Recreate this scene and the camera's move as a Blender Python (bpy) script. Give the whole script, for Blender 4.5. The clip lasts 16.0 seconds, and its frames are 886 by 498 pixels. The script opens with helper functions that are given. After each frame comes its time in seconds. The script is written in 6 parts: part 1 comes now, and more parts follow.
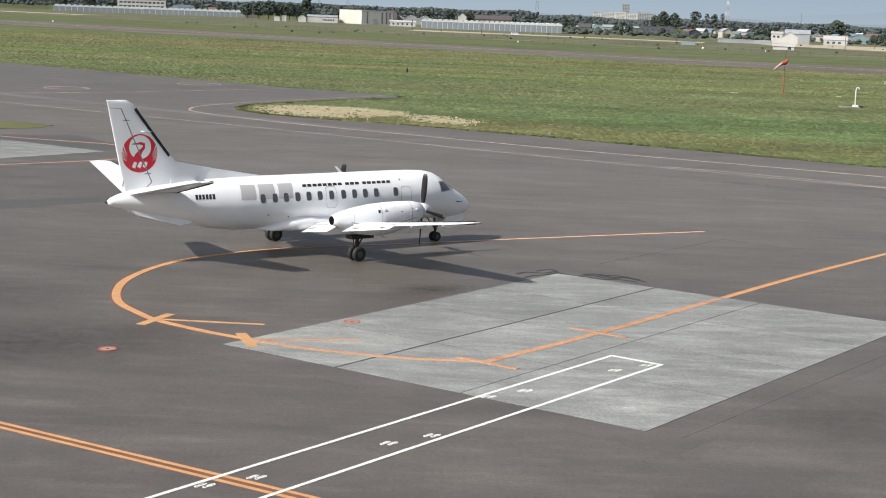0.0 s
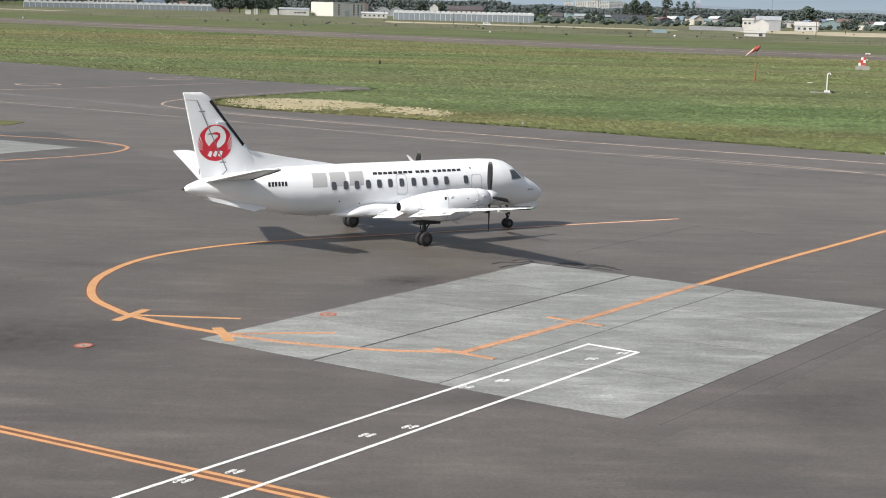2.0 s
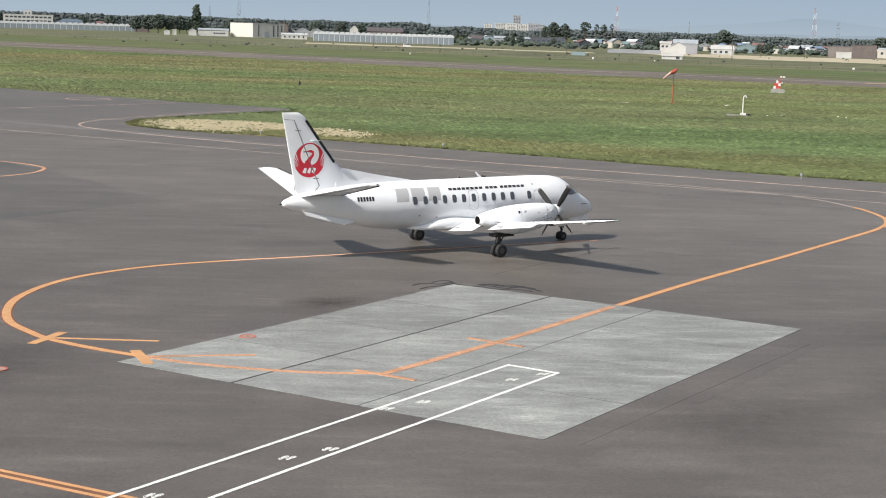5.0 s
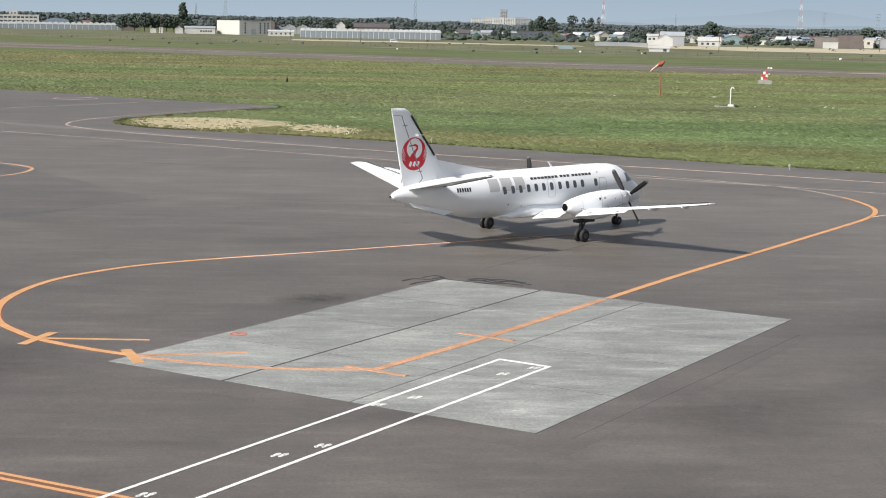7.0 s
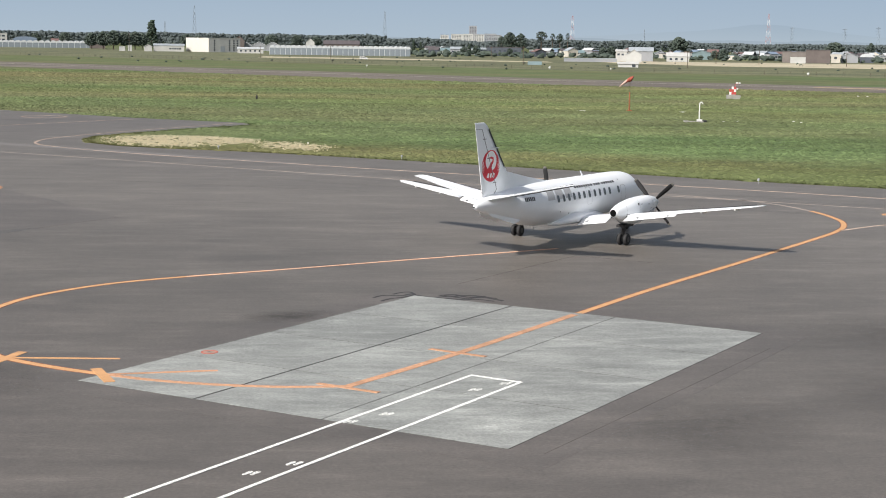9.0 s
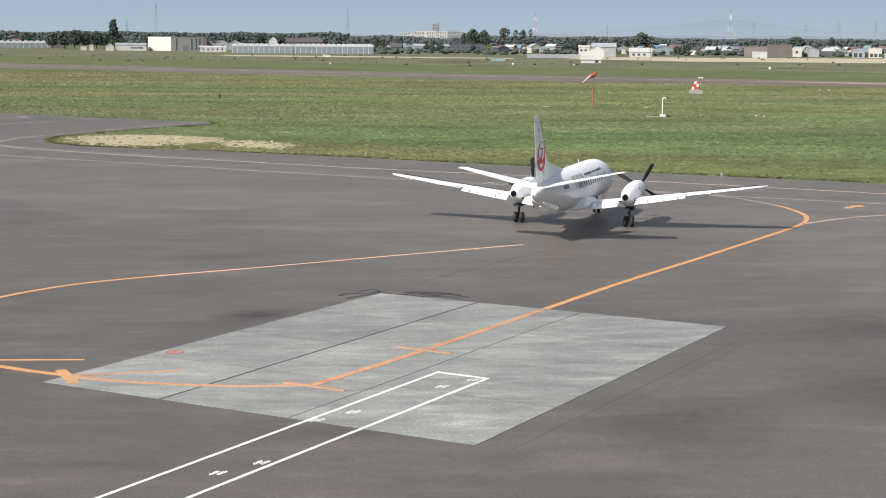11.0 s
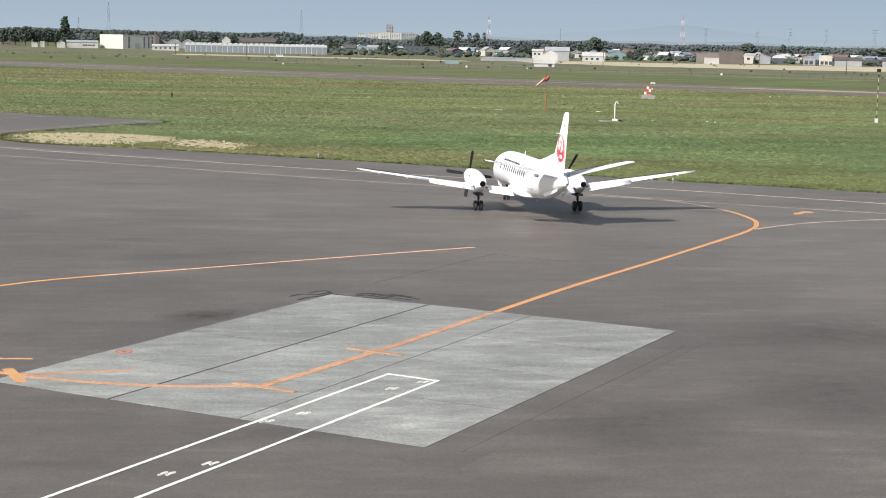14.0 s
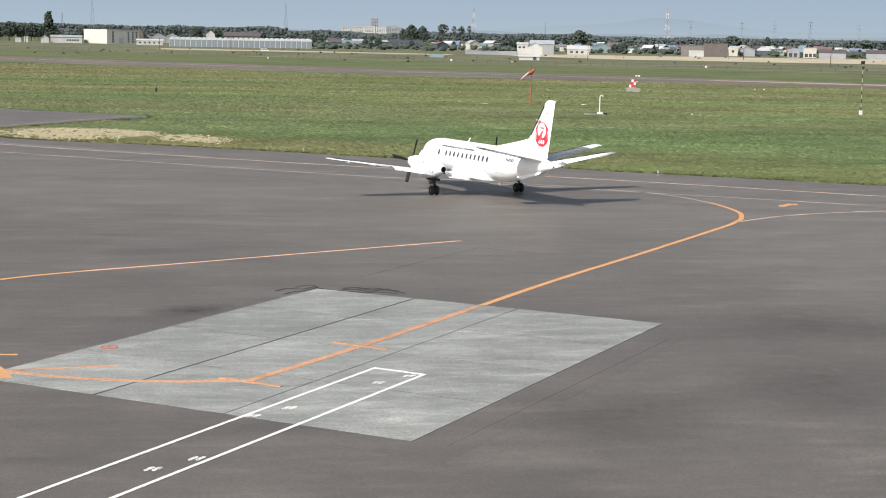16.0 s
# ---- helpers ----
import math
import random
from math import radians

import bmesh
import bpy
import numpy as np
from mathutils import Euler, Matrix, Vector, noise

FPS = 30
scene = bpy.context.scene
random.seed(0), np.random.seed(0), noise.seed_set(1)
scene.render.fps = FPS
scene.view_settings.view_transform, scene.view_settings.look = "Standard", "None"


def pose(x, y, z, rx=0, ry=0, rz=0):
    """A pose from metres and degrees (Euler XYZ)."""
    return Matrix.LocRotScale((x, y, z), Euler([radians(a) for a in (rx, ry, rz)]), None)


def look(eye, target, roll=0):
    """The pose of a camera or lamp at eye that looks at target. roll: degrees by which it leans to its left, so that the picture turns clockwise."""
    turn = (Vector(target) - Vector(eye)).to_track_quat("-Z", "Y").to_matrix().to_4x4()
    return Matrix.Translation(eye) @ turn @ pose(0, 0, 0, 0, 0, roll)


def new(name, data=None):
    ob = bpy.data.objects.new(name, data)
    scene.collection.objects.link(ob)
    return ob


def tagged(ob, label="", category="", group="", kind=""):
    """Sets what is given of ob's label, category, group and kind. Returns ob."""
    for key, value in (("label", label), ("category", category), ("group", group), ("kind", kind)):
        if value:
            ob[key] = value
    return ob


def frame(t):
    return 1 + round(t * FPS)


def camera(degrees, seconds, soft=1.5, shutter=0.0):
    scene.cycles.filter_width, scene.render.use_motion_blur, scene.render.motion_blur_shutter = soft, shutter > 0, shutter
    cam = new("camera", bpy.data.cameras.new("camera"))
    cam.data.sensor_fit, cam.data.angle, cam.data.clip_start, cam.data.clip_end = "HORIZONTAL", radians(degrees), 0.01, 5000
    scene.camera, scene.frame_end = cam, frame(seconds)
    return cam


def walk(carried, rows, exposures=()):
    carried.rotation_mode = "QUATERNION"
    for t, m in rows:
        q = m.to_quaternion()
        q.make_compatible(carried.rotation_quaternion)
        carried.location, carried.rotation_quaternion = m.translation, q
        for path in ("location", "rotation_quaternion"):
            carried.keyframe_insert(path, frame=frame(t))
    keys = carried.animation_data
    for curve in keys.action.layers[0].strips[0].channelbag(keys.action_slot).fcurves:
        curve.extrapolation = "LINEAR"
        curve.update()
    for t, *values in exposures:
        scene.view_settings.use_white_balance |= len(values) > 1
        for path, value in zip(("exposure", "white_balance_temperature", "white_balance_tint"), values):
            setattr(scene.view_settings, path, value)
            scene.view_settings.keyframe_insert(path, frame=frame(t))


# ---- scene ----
EYE = Vector((0.0, 0.0, 11.016))
# seconds, turn to the left from +y, pitch, lean, in degrees
VIEW = [(0.0, 0.000, -8.500, 2.126), (0.5, -0.369, -8.934, 1.932), (1.0, -1.124, -8.910, 2.086), (1.5, -0.964, -8.963, 1.340), (2.0, -0.914, -8.796, 1.380), (2.5, -1.274, -8.428, 1.496),
        (3.0, -1.206, -8.320, 1.580), (3.5, -1.466, -8.309, 1.672), (4.0, -2.369, -8.170, 1.928), (4.2, -2.870, -8.000, 1.819), (6.5, -4.274, -7.926, 1.570), (7.0, -4.194, -8.113, 1.034),
        (7.5, -3.861, -8.115, 0.474), (8.0, -3.908, -7.888, 0.545), (8.5, -4.761, -7.656, 0.763), (9.0, -5.250, -7.508, 0.790), (9.2, -5.757, -7.514, 0.789), (11.3, -6.607, -7.630, 0.451),
        (11.5, -6.760, -7.646, 0.604), (12.0, -7.121, -7.600, 0.708), (12.5, -7.481, -7.485, 0.832), (13.0, -7.580, -7.448, 0.982), (13.5, -7.698, -7.368, 1.096), (14.0, -8.290, -7.505, 1.179),
        (14.5, -8.471, -7.597, 1.190), (15.0, -8.636, -7.736, 1.221), (15.5, -8.739, -7.821, 1.230), (16.0, -8.816, -7.722, 0.985)]


def view(yaw, pitch, lean):
    y, p = radians(yaw), radians(pitch)
    ahead = Vector((-math.sin(y) * math.cos(p), math.cos(y) * math.cos(p), math.sin(p)))
    return look(EYE, EYE + ahead, lean)


cam = camera(31.35, 16.0, soft=1.0)
walk(cam, [(t, view(a, b, c)) for t, a, b, c in VIEW], exposures=[(0.0, 0.30), (4.0, 0.32), (9.0, 0.38), (16.0, 0.38)])

# ---- light ----
SUN_AZ, SUN_EL = radians(219.0), radians(39.5)
to_sun = Vector((math.cos(SUN_AZ) * math.cos(SUN_EL), math.sin(SUN_AZ) * math.cos(SUN_EL), math.sin(SUN_EL)))
sun_data = bpy.data.lights.new("sun", "SUN")
sun_data.energy, sun_data.angle, sun_data.color = 4.9, radians(0.6), (1.0, 0.955, 0.89)
sun = new("sun", sun_data)
sun.matrix_world = look(to_sun * 50, (0, 0, 0))
world = bpy.data.worlds.new("sky")
scene.world = world
world.use_nodes = True
wn = world.node_tree.nodes
sky = wn.new("ShaderNodeTexSky")
sky.sky_type, sky.sun_disc, sky.sun_elevation, sky.sun_rotation = "NISHITA", False, SUN_EL, math.pi / 2 - SUN_AZ
sky.air_density, sky.dust_density, sky.ozone_density = 1.0, 2.2, 1.0
haze = wn.new("ShaderNodeHueSaturation")
haze.inputs["Saturation"].default_value = 0.60
world.node_tree.links.new(sky.outputs[0], haze.inputs["Color"])
world.node_tree.links.new(haze.outputs[0], wn["Background"].inputs[0])
wn["Background"].inputs[1].default_value = 0.083


# ---- materials ----
def material(name, color, rough=0.7, metal=0.0, spread=0.15, scale=3.0, fine=60.0, bump=0.0, spec=0.4, stretch=(1, 1, 1), turn=0.0, second=None, detail=6.0, glow=0.0):
    """A surface with a broad and a fine variation of tone, and an optional second colour in patches."""
    m = bpy.data.materials.new(name)
    m.use_nodes = True
    n, link = m.node_tree.nodes, m.node_tree.links.new
    b = n["Principled BSDF"]
    b.inputs["Roughness"].default_value, b.inputs["Metallic"].default_value, b.inputs["Specular IOR Level"].default_value = rough, metal, spec
    co = n.new("ShaderNodeTexCoord")
    mp = n.new("ShaderNodeMapping")
    mp.inputs["Rotation"].default_value[2] = radians(turn)
    mp.inputs["Scale"].default_value = stretch
    link(co.outputs["Object"], mp.inputs[0])
    big, small = n.new("ShaderNodeTexNoise"), n.new("ShaderNodeTexNoise")
    big.inputs["Scale"].default_value, big.inputs["Detail"].default_value = 1.0 / scale, detail
    small.inputs["Scale"].default_value, small.inputs["Detail"].default_value = fine, 3.0
    link(mp.outputs[0], big.inputs["Vector"])
    link(co.outputs["Object"], small.inputs["Vector"])
    lo, hi = [max(0.0, c * (1 - spread)) for c in color], [min(1.0, c * (1 + spread)) for c in (second or color)]
    ramp = n.new("ShaderNodeValToRGB")
    ramp.color_ramp.elements[0].position, ramp.color_ramp.elements[1].position = 0.3, 0.7
    ramp.color_ramp.elements[0].color, ramp.color_ramp.elements[1].color = (*lo, 1), (*hi, 1)
    link(big.outputs["Fac"], ramp.inputs[0])
    mix = n.new("ShaderNodeMix")
    mix.data_type, mix.blend_type = "RGBA", "MULTIPLY"
    mix.inputs["Factor"].default_value = 1.0
    grain = n.new("ShaderNodeMapRange")
    grain.inputs["From Min"].default_value, grain.inputs["From Max"].default_value = 0.25, 0.75
    grain.inputs["To Min"].default_value, grain.inputs["To Max"].default_value = 1 - spread * 0.8, 1 + spread * 0.8
    link(small.outputs["Fac"], grain.inputs["Value"])
    link(ramp.outputs[0], mix.inputs["A"])
    link(grain.outputs[0], mix.inputs["B"])
    link(mix.outputs["Result"], b.inputs["Base Color"])
    if bump:
        bp = n.new("ShaderNodeBump")
        bp.inputs["Strength"].default_value, bp.inputs["Distance"].default_value = bump, 0.02
        link(small.outputs["Fac"], bp.inputs["Height"])
        link(bp.outputs[0], b.inputs["Normal"])
    if glow:
        link(mix.outputs["Result"], b.inputs["Emission Color"])
        b.inputs["Emission Strength"].default_value = glow
    return m


def streaky(name, color, turn, spread, rough=0.5, layers=(), fixed=False, wear=(), scuffs=()):
    """Pavement: fine grain, cloudy stains and long wheel streaks along one direction."""
    m = bpy.data.materials.new(name)
    m.use_nodes = True
    n, link = m.node_tree.nodes, m.node_tree.links.new
    b = n["Principled BSDF"]
    b.inputs["Roughness"].default_value, b.inputs["Specular IOR Level"].default_value = rough, 0.5
    place = n.new("ShaderNodeNewGeometry").outputs["Position"] if fixed else n.new("ShaderNodeTexCoord").outputs["Object"]
    rgb = n.new("ShaderNodeRGB")
    rgb.outputs[0].default_value = (*color, 1)
    out = rgb.outputs[0]
    for scale, detail, stretch, lo, hi, angle in ((0.035, 5, (1, 1, 1), 1 - spread, 1 + spread, 0), (0.25, 6, (1, 1, 1), 1 - spread * 0.8, 1 + spread * 0.8, 0), (2.2, 4, (1, 1, 1), 0.92, 1.08, 0), (9.0, 3, (1, 1, 1), 0.80, 1.20, 0), (45.0, 2, (1, 1, 1), 0.72, 1.28, 0), *layers):
        mp = n.new("ShaderNodeMapping")
        mp.inputs["Rotation"].default_value[2], mp.inputs["Scale"].default_value = radians(angle), stretch
        link(place, mp.inputs[0])
        tex = n.new("ShaderNodeTexNoise")
        tex.inputs["Scale"].default_value, tex.inputs["Detail"].default_value = scale, detail
        link(mp.outputs[0], tex.inputs["Vector"])
        mr = n.new("ShaderNodeMapRange")
        mr.inputs["From Min"].default_value, mr.inputs["From Max"].default_value, mr.inputs["To Min"].default_value, mr.inputs["To Max"].default_value = 0.3, 0.7, lo, hi
        link(tex.outputs["Fac"], mr.inputs["Value"])
        mix = n.new("ShaderNodeMix")
        mix.data_type, mix.blend_type = "RGBA", "MULTIPLY"
        mix.inputs["Factor"].default_value = 1.0
        link(out, mix.inputs["A"])
        link(mr.outputs[0], mix.inputs["B"])
        out = mix.outputs["Result"]
    # scattered scuffs: short worn or stained dashes with soft ends
    for scale, stretch, angle, lo, hi, gain in scuffs:
        mp, tex, mr, mix = n.new("ShaderNodeMapping"), n.new("ShaderNodeTexNoise"), n.new("ShaderNodeMapRange"), n.new("ShaderNodeMix")
        mp.inputs["Rotation"].default_value[2], mp.inputs["Scale"].default_value = radians(angle), stretch
        mp.inputs["Location"].default_value = (scale * 31, angle, 0)
        tex.inputs["Scale"].default_value, tex.inputs["Detail"].default_value = scale, 7
        mr.inputs["From Min"].default_value, mr.inputs["From Max"].default_value, mr.inputs["To Min"].default_value, mr.inputs["To Max"].default_value = lo, hi, 1.0, gain
        link(place, mp.inputs[0]), link(mp.outputs[0], tex.inputs["Vector"]), link(tex.outputs["Fac"], mr.inputs["Value"])
        mix.data_type, mix.blend_type = "RGBA", "MULTIPLY"
        mix.inputs["Factor"].default_value = 1.0
        link(out, mix.inputs["A"]), link(mr.outputs[0], mix.inputs["B"])
        out = mix.outputs["Result"]
    if wear:
        # traffic lanes, bleached by wear, parallel to the runway
        mp, sep, wob, add, mr, ramp, mix = n.new("ShaderNodeMapping"), n.new("ShaderNodeSeparateXYZ"), n.new("ShaderNodeTexNoise"), n.new("ShaderNodeMath"), n.new("ShaderNodeMapRange"), n.new("ShaderNodeValToRGB"), n.new("ShaderNodeMix")
        mp.inputs["Rotation"].default_value[2] = radians(31.5)
        link(place, mp.inputs[0])
        link(mp.outputs[0], sep.inputs[0])
        wob.inputs["Scale"].default_value, wob.inputs["Detail"].default_value = 0.05, 4
        link(place, wob.inputs["Vector"])
        add.operation = "MULTIPLY_ADD"
        add.inputs[1].default_value = 20.0
        link(wob.outputs["Fac"], add.inputs[0])
        link(sep.outputs["Y"], add.inputs[2])
        mr.inputs["From Min"].default_value, mr.inputs["From Max"].default_value = 30.0, 150.0
        link(add.outputs[0], mr.inputs["Value"])
        els = ramp.color_ramp.elements
        els[0].position, els[1].position = wear[0][0], wear[-1][0]
        els[0].color, els[1].color = (wear[0][1],) * 3 + (1,), (wear[-1][1],) * 3 + (1,)
        for pos, v in wear[1:-1]:
            els.new(pos).color = (v, v * 1.005, v * 0.985, 1)
        link(mr.outputs[0], ramp.inputs[0])
        mix.data_type, mix.blend_type = "RGBA", "MULTIPLY"
        mix.inputs["Factor"].default_value = 1.0
        link(out, mix.inputs["A"])
        link(ramp.outputs[0], mix.inputs["B"])
        out = mix.outputs["Result"]
    link(out, b.inputs["Base Color"])
    return m


TAXI = -31.5
ASPHALT_WEAR = ((0.0, 0.95), (0.30, 0.97), (0.42, 1.0), (0.52, 1.14), (0.72, 1.16), (0.84, 1.08), (1.0, 1.0))
SCUFFS = ((0.45, (0.35, 1, 1), 33, 0.50, 0.68, 1.22), (1.3, (0.30, 1, 1), 12, 0.52, 0.68, 1.20), (0.5, (0.28, 1, 1), 31.5, 0.52, 0.70, 0.84), (0.12, (0.6, 1, 1), 20, 0.50, 0.70, 0.90))
ASPHALT = streaky("asphalt", (0.107, 0.0945, 0.085), 0, 0.09, layers=((0.10, 5, (0.35, 1, 1), 0.93, 1.07, 31.5), (0.6, 6, (0.2, 1, 1), 0.93, 1.07, 31.5), (2.2, 5, (0.2, 1, 1), 0.94, 1.06, 28)), scuffs=SCUFFS, wear=ASPHALT_WEAR)
ASPHALT_DARK = streaky("patch_asphalt", (0.101, 0.089, 0.080), 0, 0.09, layers=((0.6, 5, (0.25, 1, 1), 0.94, 1.06, 35),), scuffs=SCUFFS)
ASPHALT_NEW = streaky("newer_asphalt", (0.082, 0.077, 0.071), 0, 0.06, layers=((0.4, 4, (0.08, 1, 1), 0.95, 1.05, 31.5),))
ASPHALT_RUNWAY = streaky("runway_asphalt", (0.116, 0.099, 0.085), 0, 0.16, 0.95, layers=((0.1, 5, (0.04, 1, 1), 0.78, 1.22, 40), (0.3, 5, (0.03, 1, 1), 0.85, 1.15, 36)), scuffs=((0.05, (0.05, 1, 1), 42, 0.5, 0.7, 1.25),))
CONCRETE = streaky("concrete", (0.232, 0.238, 0.226), 0, 0.13, fixed=True, layers=((0.5, 6, (0.4, 1, 1), 0.88, 1.12, -20), (1.1, 6, (0.25, 1, 1), 0.90, 1.10, -8)),
                   scuffs=((0.9, (0.35, 1, 1), -8, 0.50, 0.66, 1.24), (2.2, (0.3, 1, 1), -10, 0.51, 0.66, 1.22), (0.6, (0.5, 1, 1), -4, 0.51, 0.68, 0.82)))
JOINT = material("joint_filler", (0.06, 0.059, 0.056), 0.9)
ORANGE = material("orange_paint", (0.52, 0.285, 0.135), 0.7, spread=0.10, scale=0.6, fine=12)
ORANGE_WORN = streaky("worn_orange_paint", (0.47, 0.255, 0.15), 0, 0.12, 0.8, scuffs=((1.6, (0.3, 1, 1), -8, 0.5, 0.7, 0.78),))
PALE_ORANGE = streaky("sun_bleached_orange_paint", (0.47, 0.35, 0.28), 0, 0.12, 0.8, scuffs=((0.5, (1, 1, 1), 0, 0.45, 0.7, 0.6),))
SALMON = streaky("bleached_salmon_paint", (0.58, 0.36, 0.25), 0, 0.08, 0.8)
FADED = streaky("faded_line_paint", (0.33, 0.275, 0.24), 0, 0.12, 0.8, scuffs=((0.5, (1, 1, 1), 0, 0.45, 0.7, 0.6),))
ORANGE_EDGE = material("dark_orange_edge_paint", (0.21, 0.085, 0.05), 0.8, spread=0.2)
WHITE_LINE = streaky("white_line_paint", (0.74, 0.74, 0.72), 0, 0.06, 0.7)
INK_MARK = material("black_mark_paint", (0.03, 0.03, 0.03), 0.8)
RED_MARK = material("red_mark_paint", (0.36, 0.10, 0.07), 0.7)
# White tinted blue: some of the sky's fill light is put into this colour.
SKIN = material("white_aircraft_paint", (0.845, 0.865, 0.89), 0.30, spread=0.03, scale=1.2, fine=30, spec=0.5)
SKIN_GREY = material("pale_grey_aircraft_paint", (0.62, 0.64, 0.66), 0.4, spread=0.04, fine=20)
BELLY = material("grimy_white_paint", (0.66, 0.66, 0.65), 0.45, spread=0.1, scale=0.8, fine=15)
SEAM = material("panel_seam", (0.22, 0.22, 0.23), 0.6)
BLACK = material("black_rubber", (0.022, 0.022, 0.024), 0.75, spread=0.2)
DARK = material("dark_metal", (0.035, 0.035, 0.038), 0.55, 0.3, spread=0.2)
PIPE_DARK = material("exhaust_dark_inside", (0.006, 0.006, 0.006), 0.95, spread=0.2, spec=0.05)
STEEL = material("gear_steel", (0.11, 0.11, 0.115), 0.35, 0.7, spread=0.15)
BLADE = material("propeller_black", (0.012, 0.012, 0.013), 0.75, spread=0.2)
TIP = material("pale_blade_tip", (0.13, 0.125, 0.11), 0.6)
PANE = material("dark_cabin_pane", (0.075, 0.082, 0.095), 0.12, spread=0.1, spec=0.6)
RED = material("crimson_paint", (0.58, 0.025, 0.045), 0.4, spread=0.04)
GREY_LETTER = material("silver_grey_paint", (0.46, 0.46, 0.47), 0.4, spread=0.04)
INK = material("black_paint", (0.03, 0.03, 0.035), 0.5)
DECAL_WHITE = material("white_decal", (0.80, 0.80, 0.80), 0.4, spread=0.02)


# ---- mesh helpers ----
def mesh_of(name, bm, mats):
    me = bpy.data.meshes.new(name)
    bm.normal_update()
    bm.to_mesh(me)
    bm.free()
    for m in mats if isinstance(mats, (list, tuple)) else [mats]:
        me.materials.append(m)
    return me


def part(name, bm, mat, parent=None, label="", smooth=False):
    me = mesh_of(name, bm, mat)
    if smooth:
        for p in me.polygons:
            p.use_smooth = True
    ob = new(name, me)
    ob.parent = parent
    return tagged(ob, label)


def thing(name, m, label, category, group="", kind=""):
    ob = new(name)
    ob.matrix_world = m
    return tagged(ob, label, category, group, kind)


def box(bm, x0, x1, y0, y1, z0, z1, m=None):
    g = bmesh.ops.create_cube(bm, size=1.0)["verts"]
    for v in g:
        v.co = Vector((x0 + (v.co.x + 0.5) * (x1 - x0), y0 + (v.co.y + 0.5) * (y1 - y0), z0 + (v.co.z + 0.5) * (z1 - z0)))
        if m:
            v.co = m @ v.co
    return g


def tube(bm, a, b, r0, r1=None, seg=10):
    a, b = Vector(a), Vector(b)
    r1 = r0 if r1 is None else r1
    q = (b - a).to_track_quat("Z", "Y").to_matrix()
    ring = [[bm.verts.new(p + q @ Vector((math.cos(k * math.tau / seg) * r, math.sin(k * math.tau / seg) * r, 0))) for k in range(seg)] for p, r in ((a, r0), (b, r1))]
    for k in range(seg):
        j = (k + 1) % seg
        bm.faces.new((ring[0][k], ring[0][j], ring[1][j], ring[1][k]))
    bm.faces.new(ring[0][::-1])
    bm.faces.new(ring[1])


def loft(bm, rings, cap=True):
    rows = [[bm.verts.new(p) for p in r] for r in rings]
    n = len(rows[0])
    for a, b in zip(rows, rows[1:]):
        for k in range(n):
            j = (k + 1) % n
            bm.faces.new((a[k], a[j], b[j], b[k]))
    if cap:
        bm.faces.new(rows[0][::-1])
        bm.faces.new(rows[-1])
    bmesh.ops.recalc_face_normals(bm, faces=bm.faces[:])


def prism(bm, pts, z0, z1):
    lo, hi = [bm.verts.new((x, y, z0)) for x, y in pts], [bm.verts.new((x, y, z1)) for x, y in pts]
    n = len(pts)
    for k in range(n):
        bm.faces.new((lo[k], lo[(k + 1) % n], hi[(k + 1) % n], hi[k]))
    bm.faces.new(lo[::-1])
    bm.faces.new(hi)
    bmesh.ops.recalc_face_normals(bm, faces=bm.faces[:])


def smooth_line(pts, step=8, closed=False):
    """Points along a curve that passes through pts."""
    out, n = [], len(pts)
    for i in range(n - 1):
        p0, p1, p2, p3 = [Vector(pts[min(max(j, 0), n - 1)]) for j in (i - 1, i, i + 1, i + 2)]
        for k in range(step):
            t = k / step
            out.append(0.5 * ((2 * p1) + (p2 - p0) * t + (2 * p0 - 5 * p1 + 4 * p2 - p3) * t * t + (3 * p1 - p0 - 3 * p2 + p3) * t ** 3))
    return out + [Vector(pts[-1])]


def ribbon(bm, line, width, z0=0.0, z1=0.006):
    left, right = [], []
    for i, p in enumerate(line):
        d = (line[min(i + 1, len(line) - 1)] - line[max(i - 1, 0)]).normalized()
        nrm = Vector((-d.y, d.x)) * width / 2
        left.append(p + nrm), right.append(p - nrm)
    rows = [[bm.verts.new((*a, z1)), bm.verts.new((*b, z1)), bm.verts.new((*b, z0)), bm.verts.new((*a, z0))] for a, b in zip(left, right)]
    for a, b in zip(rows, rows[1:]):
        for k in (0, 1, 3):
            bm.faces.new((a[k], a[(k + 1) % 4], b[(k + 1) % 4], b[k]))
    bm.faces.new(rows[0])
    bm.faces.new(rows[-1][::-1])
    bmesh.ops.recalc_face_normals(bm, faces=bm.faces[:])


# ---- the ground ----
GRASS_Z = -0.03


